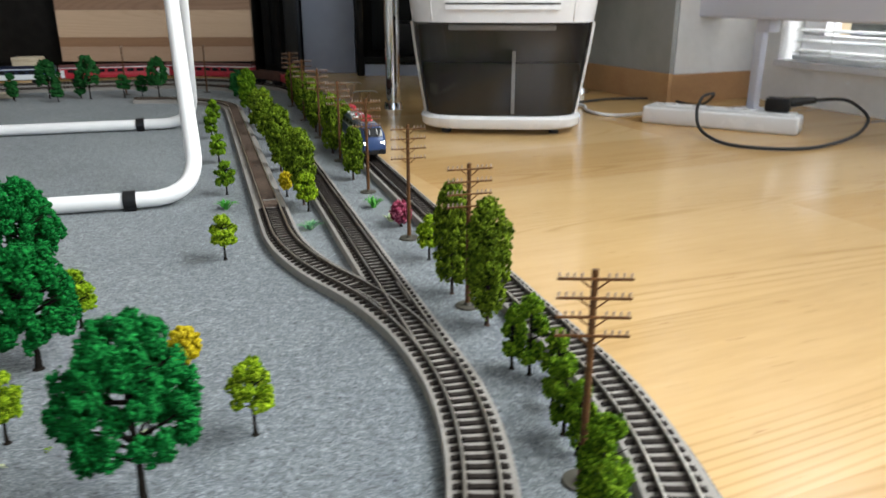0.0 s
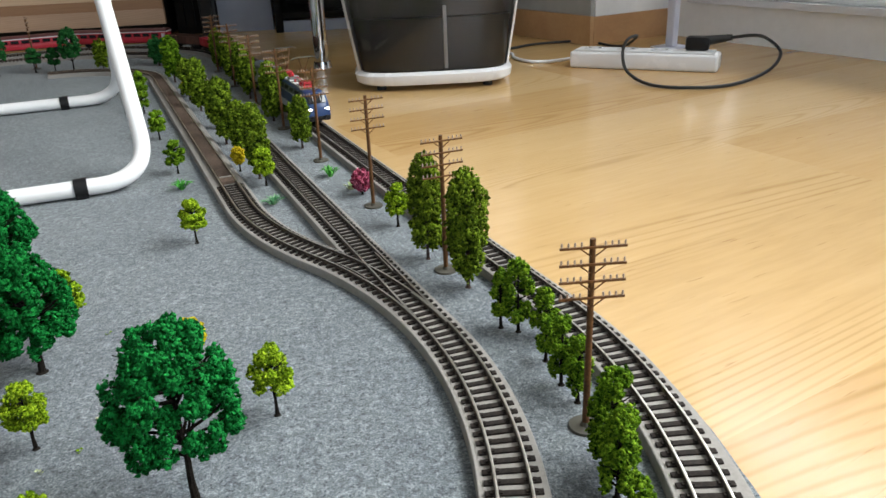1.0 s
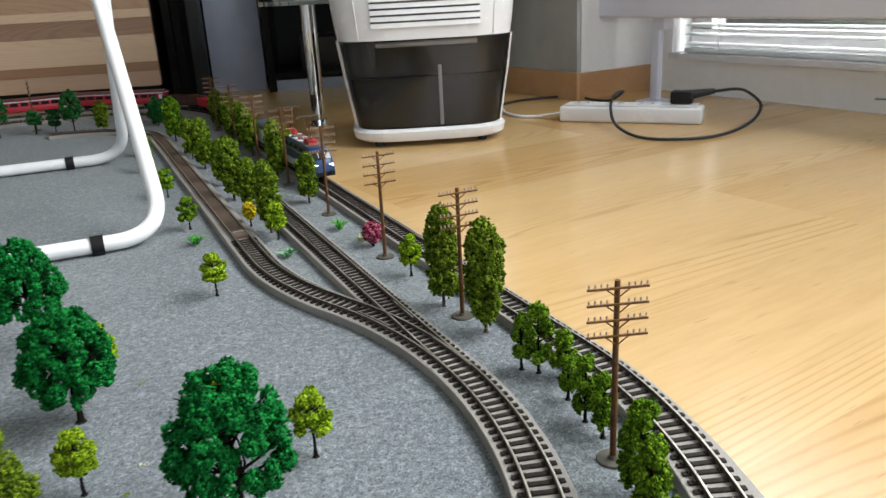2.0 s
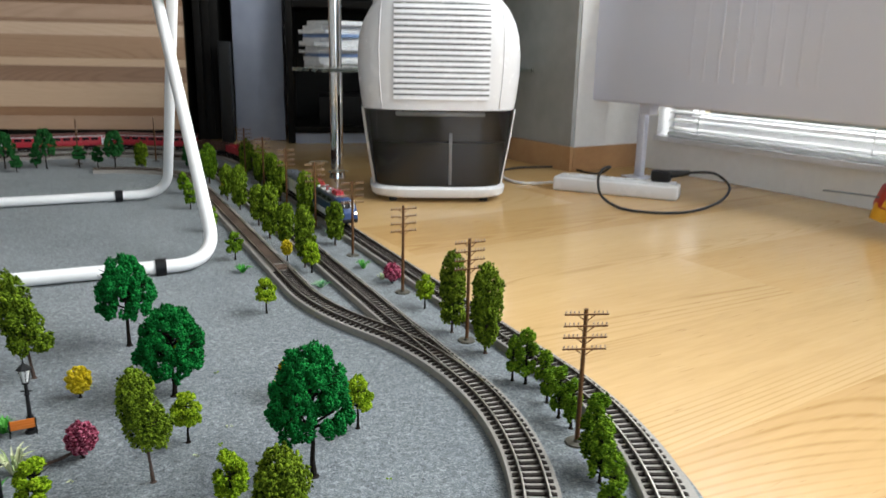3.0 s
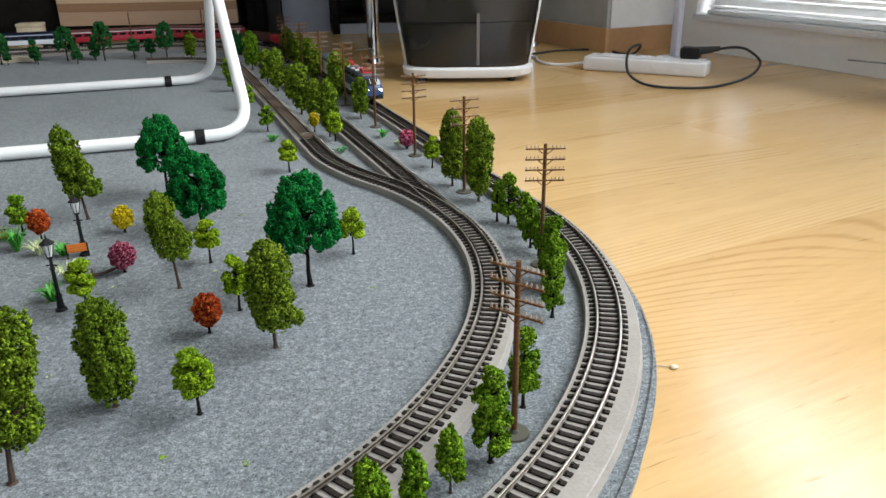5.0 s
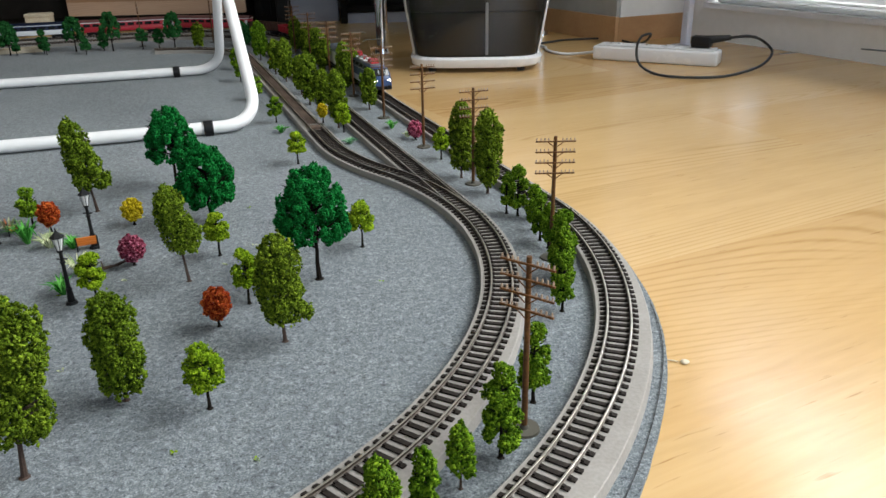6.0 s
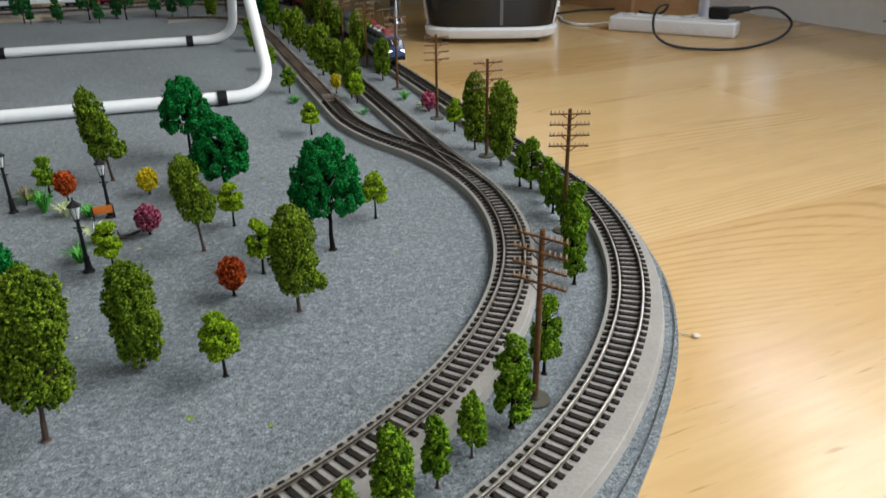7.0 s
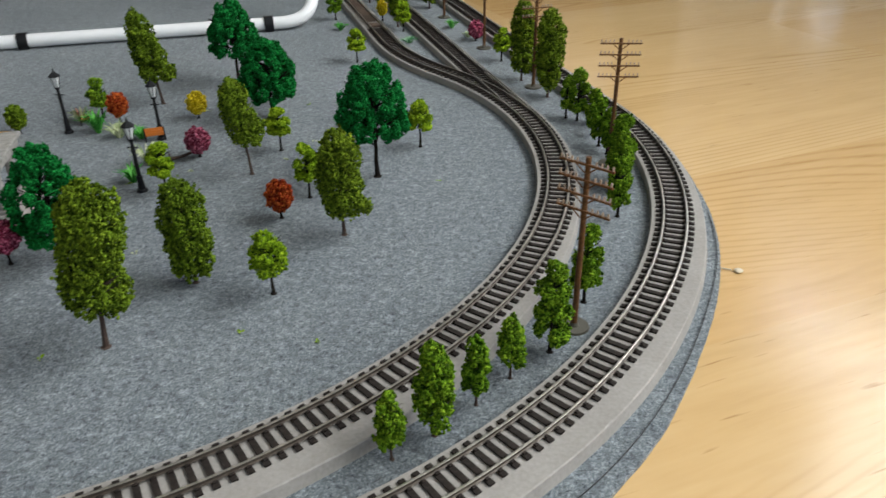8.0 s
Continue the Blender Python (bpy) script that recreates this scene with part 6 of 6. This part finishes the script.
def part_pantograph(t, x, e):
    bm = bmesh.new()
    add_box(bm, 0.022, 0.014, 0.0022, (x, 0, 0.0456), 0.0005)
    for a, b in ((-0.008, -0.005), (-0.008, 0.005), (0.008, -0.005), (0.008, 0.005)):
        add_cyl(bm, 0.0016, 0.0013, (x + a, b, 0.0478), (x + a, b, 0.0510), 8)
    add_box(bm, 0.020, 0.012, 0.0012, (x, 0, 0.0510), 0.0003)
    p = part("pantograph", bm, RED_PLASTIC, t, "red pantograph base", False)
    bm = bmesh.new()
    add_cyl(bm, 0.0009, 0.0007, (x + e * 0.008, 0, 0.0520), (x - e * 0.008, 0, 0.0645), 6)
    for k in (-1, 1):
        add_cyl(bm, 0.0006, 0.0005, (x - e * 0.008, k * 0.0012, 0.0645), (x + e * 0.002, k * 0.0075, 0.0845), 6)
    add_cyl(bm, 0.0004, 0.0004, (x + e * 0.004, 0.001, 0.0520), (x - e * 0.007, 0.001, 0.0630), 5)
    part("pantograph_arm", bm, POLE, p)
    bm = bmesh.new()
    for d in (-0.0022, 0.0022):
        add_cyl(bm, 0.0006, 0.0006, (x + e * 0.002 + d, -0.0125, 0.0848), (x + e * 0.002 + d, 0.0125, 0.0848), 6)
        for k in (-1, 1):
            add_cyl(bm, 0.0006, 0.0004, (x + e * 0.002 + d, k * 0.0125, 0.0848), (x + e * 0.002 + d, k * 0.0175, 0.0825), 6)
    part("contact_bar", bm, BASE, p)
    return p


def van(s):
    L = 0.118
    t = thing("covered_wagon", "cream-white covered model wagon with slate-grey roof", "model wagon", on_track(s))
    frame_under(t, L, (-0.036, 0.036))
    wheels(t, (-0.036, 0.036))
    bm = bmesh.new()
    add_box(bm, L, 0.0325, 0.0245, (0, 0, 0.0115), 0.0006)
    for i in range(13):
        for k in (-1, 1):
            add_box(bm, 0.0009, 0.0008, 0.023, (-L / 2 + 0.006 + i * (L - 0.012) / 12, k * 0.01655, 0.012))
    part("body", bm, WAGON_CREAM, t, "cream-white ribbed body")
    n = 10
    prof = [(0.0172 * math.cos(math.pi * i / n), 0.0361 + 0.0085 * math.sin(math.pi * i / n)) for i in range(n + 1)]
    shell("roof", L, ROOF_SLATE, t, prof, [(-L / 2 - 0.001, 1, 1, 0), (L / 2 + 0.001, 1, 1, 0)], "curved slate-grey roof")
    for x in (-0.035, -0.012, 0.012, 0.035):
        for k in (-1, 1):
            rod("roof_vent", 0.0022, 0.0018, (x, k * 0.005, 0.0435), (x, k * 0.005, 0.0462), ROOF_SLATE, t, 10)
    for k in (-1, 1):
        box("sliding_door", 0.030, 0.0009, 0.021, WAGON_CREAM, t, (0, k * 0.0172, 0.013), 0.0003)
    return t


def gondola(s, mat, label, load):
    L = 0.128
    t = thing("open_wagon", label, "model wagon", on_track(s), "open wagons")
    frame_under(t, L, (-0.042, 0.042))
    wheels(t, (-0.049, -0.036, 0.036, 0.049))
    bm = bmesh.new()
    add_box(bm, L, 0.0300, 0.0018, (0, 0, 0.0118))
    for k in (-1, 1):
        add_box(bm, L, 0.0010, 0.0160, (0, k * 0.0152, 0.0118), 0.0002)
        for i in range(10):
            add_box(bm, 0.0014, 0.0012, 0.0150, (-L / 2 + 0.006 + i * (L - 0.012) / 9, k * 0.0161, 0.0122))
        add_box(bm, 0.0010, 0.0290, 0.0160, (k * (L / 2 - 0.0006), 0, 0.0118))
        add_box(bm, L, 0.0018, 0.0012, (0, k * 0.0154, 0.0278))
    part("body", bm, mat, t)
    if load:
        rnd = random.Random(int(s * 1000))
        bm = bmesh.new()
        add_box(bm, L - 0.006, 0.0275, 0.0085, (0, 0, 0.0138))
        for i in range(60):
            bmesh.ops.create_icosphere(bm, subdivisions=1, radius=rnd.uniform(0.0014, 0.0028), matrix=Matrix.Translation((rnd.uniform(-0.055, 0.055), rnd.uniform(-0.011, 0.011), 0.0223)))
        part("load", bm, INFILL, t, "dark brown load")
    return t


def coach(s, mat, label):
    L = 0.235
    t = thing("passenger_coach", label, "model coach", on_track(s), "passenger coaches")
    frame_under(t, L, (-0.078, 0.078))
    wheels(t, (-0.088, -0.068, 0.068, 0.088))
    box("body", L, 0.0325, 0.0120, COACH_WHITE if mat is COACH_BLUE else mat, t, (0, 0, 0.0100), 0.0008)
    box("window_band", L - 0.001, 0.0323, 0.0110, mat, t, (0, 0, 0.0221), 0.0005)
    box("roof_edge", L, 0.0325, 0.0022, COACH_WHITE, t, (0, 0, 0.0332), 0.0003)
    n = 8
    prof = [(0.0168 * math.cos(math.pi * i / n), 0.0355 + 0.0060 * math.sin(math.pi * i / n)) for i in range(n + 1)]
    shell("roof", L, ROOF_OXIDE if mat is COACH_RED else LOCO_DARK, t, prof, [(-L / 2, 1, 1, 0), (L / 2, 1, 1, 0)])
    if mat is COACH_BLUE:
        for k in (-1, 1):
            box("navy_window_band", 0.180, 0.0005, 0.0100, LOCO_DARK, t, (0, k * 0.01615, 0.0226))
    for i in range(9):
        for k in (-1, 1):
            box("window", 0.0165, 0.0006, 0.0072, WINDOW_DARK, t, (-0.090 + i * 0.0225, k * 0.0165, 0.0240))
    for e in (-1, 1):
        for k in (-1, 1):
            box("door", 0.009, 0.0006, 0.0190, COACH_WHITE if mat is COACH_RED else COACH_BLUE, t, (e * 0.1105, k * 0.0164, 0.0112))
    return t


def s_of(y):
    "distance along the outer line where its near straight passes y"
    i = next(i for i in range(len(B_S)) if B_PTS[i][1] > y and B_PTS[i][0] > -0.2 and B_S[i] > 0.7)
    return float(B_S[i])


nose = s_of(1.03)
s = nose + 0.105
locomotive(s)
s += 0.105 + 0.010 + 0.059
van(s)
s += 0.059 + 0.008 + 0.064
for i in range(5):
    gondola(s, COACH_RED if i == 3 else WAGON_BROWN, "red open model wagon" if i == 3 else "oxide-brown open model wagon with a dark load", i != 3)
    s += 0.136
s -= 0.070
for i in range(2):
    s += 0.244 if i else 0.126
    coach(s, COACH_RED, "red model passenger coach with dark windows")
for i in range(2):
    s += 0.244
    coach(s, COACH_BLUE, "blue and white model passenger coach with dark windows")

# ---- floor ----
floor = tagged(mesh_ob("floor", [(XL, YF, ROOM_Z - 0.02), (3.1, YF, ROOM_Z - 0.02), (3.1, YB, ROOM_Z - 0.02), (XL, YB, ROOM_Z - 0.02),
               (XL, YF, ROOM_Z - 0.006), (3.1, YF, ROOM_Z - 0.006), (3.1, YB, ROOM_Z - 0.006), (XL, YB, ROOM_Z - 0.006)],
               [(3, 2, 1, 0), (4, 5, 6, 7), (0, 1, 5, 4), (1, 2, 6, 5), (2, 3, 7, 6), (3, 0, 4, 7)], SHADOWGAP), "honey-coloured glossy laminate floor", "floor", kind="structure")
PLANK_L, PLANK_W = 1.29, 0.193
bm = bmesh.new()
add_box(bm, PLANK_L - 0.00004, PLANK_W - 0.00002, 0.0058, (0, 0, -0.0058))
bmesh.ops.recalc_face_normals(bm, faces=bm.faces)
plank = bpy.data.meshes.new("plank")
bm.to_mesh(plank)
bm.free()
plank.materials.append(OAK)
fl = Matrix.Translation((0.4, 0.3, ROOM_Z)) @ pose(0, 0, 0, 0, 0, 23)
EDGES = ((Vector((XL, 0, 0)), Vector((-1, 0, 0))), (Vector((0, YF, 0)), Vector((0, -1, 0))), (Vector((0, YB, 0)), Vector((0, 1, 0))), (WALL_P, WALL_N))
for j in range(-16, 17):
    for i in range(-3, 4):
        m = fl @ pose((i + (j * 0.37) % 1) * PLANK_L, j * PLANK_W, 0)
        corners = [m @ Vector((a * PLANK_L / 2, b * PLANK_W / 2, 0)) for a in (-1, 1) for b in (-1, 1)]
        over = [(p, n) for p, n in EDGES if any((c - p).dot(n) > 0.002 for c in corners)]
        if any(all((c - p).dot(n) > 0 for c in corners) for p, n in EDGES):
            continue
        if not over:
            share("plank", plank, floor, m)
            continue
        bm = bmesh.new()
        bm.from_mesh(plank)
        inv = m.inverted()
        for p, n in over:
            bmesh.ops.bisect_plane(bm, geom=bm.verts[:] + bm.edges[:] + bm.faces[:], plane_co=inv @ p, plane_no=inv.to_3x3() @ n, clear_outer=True)
        if len(bm.faces) > 2:
            part("plank", bm, OAK, floor).matrix_basis = m
        else:
            bm.free()
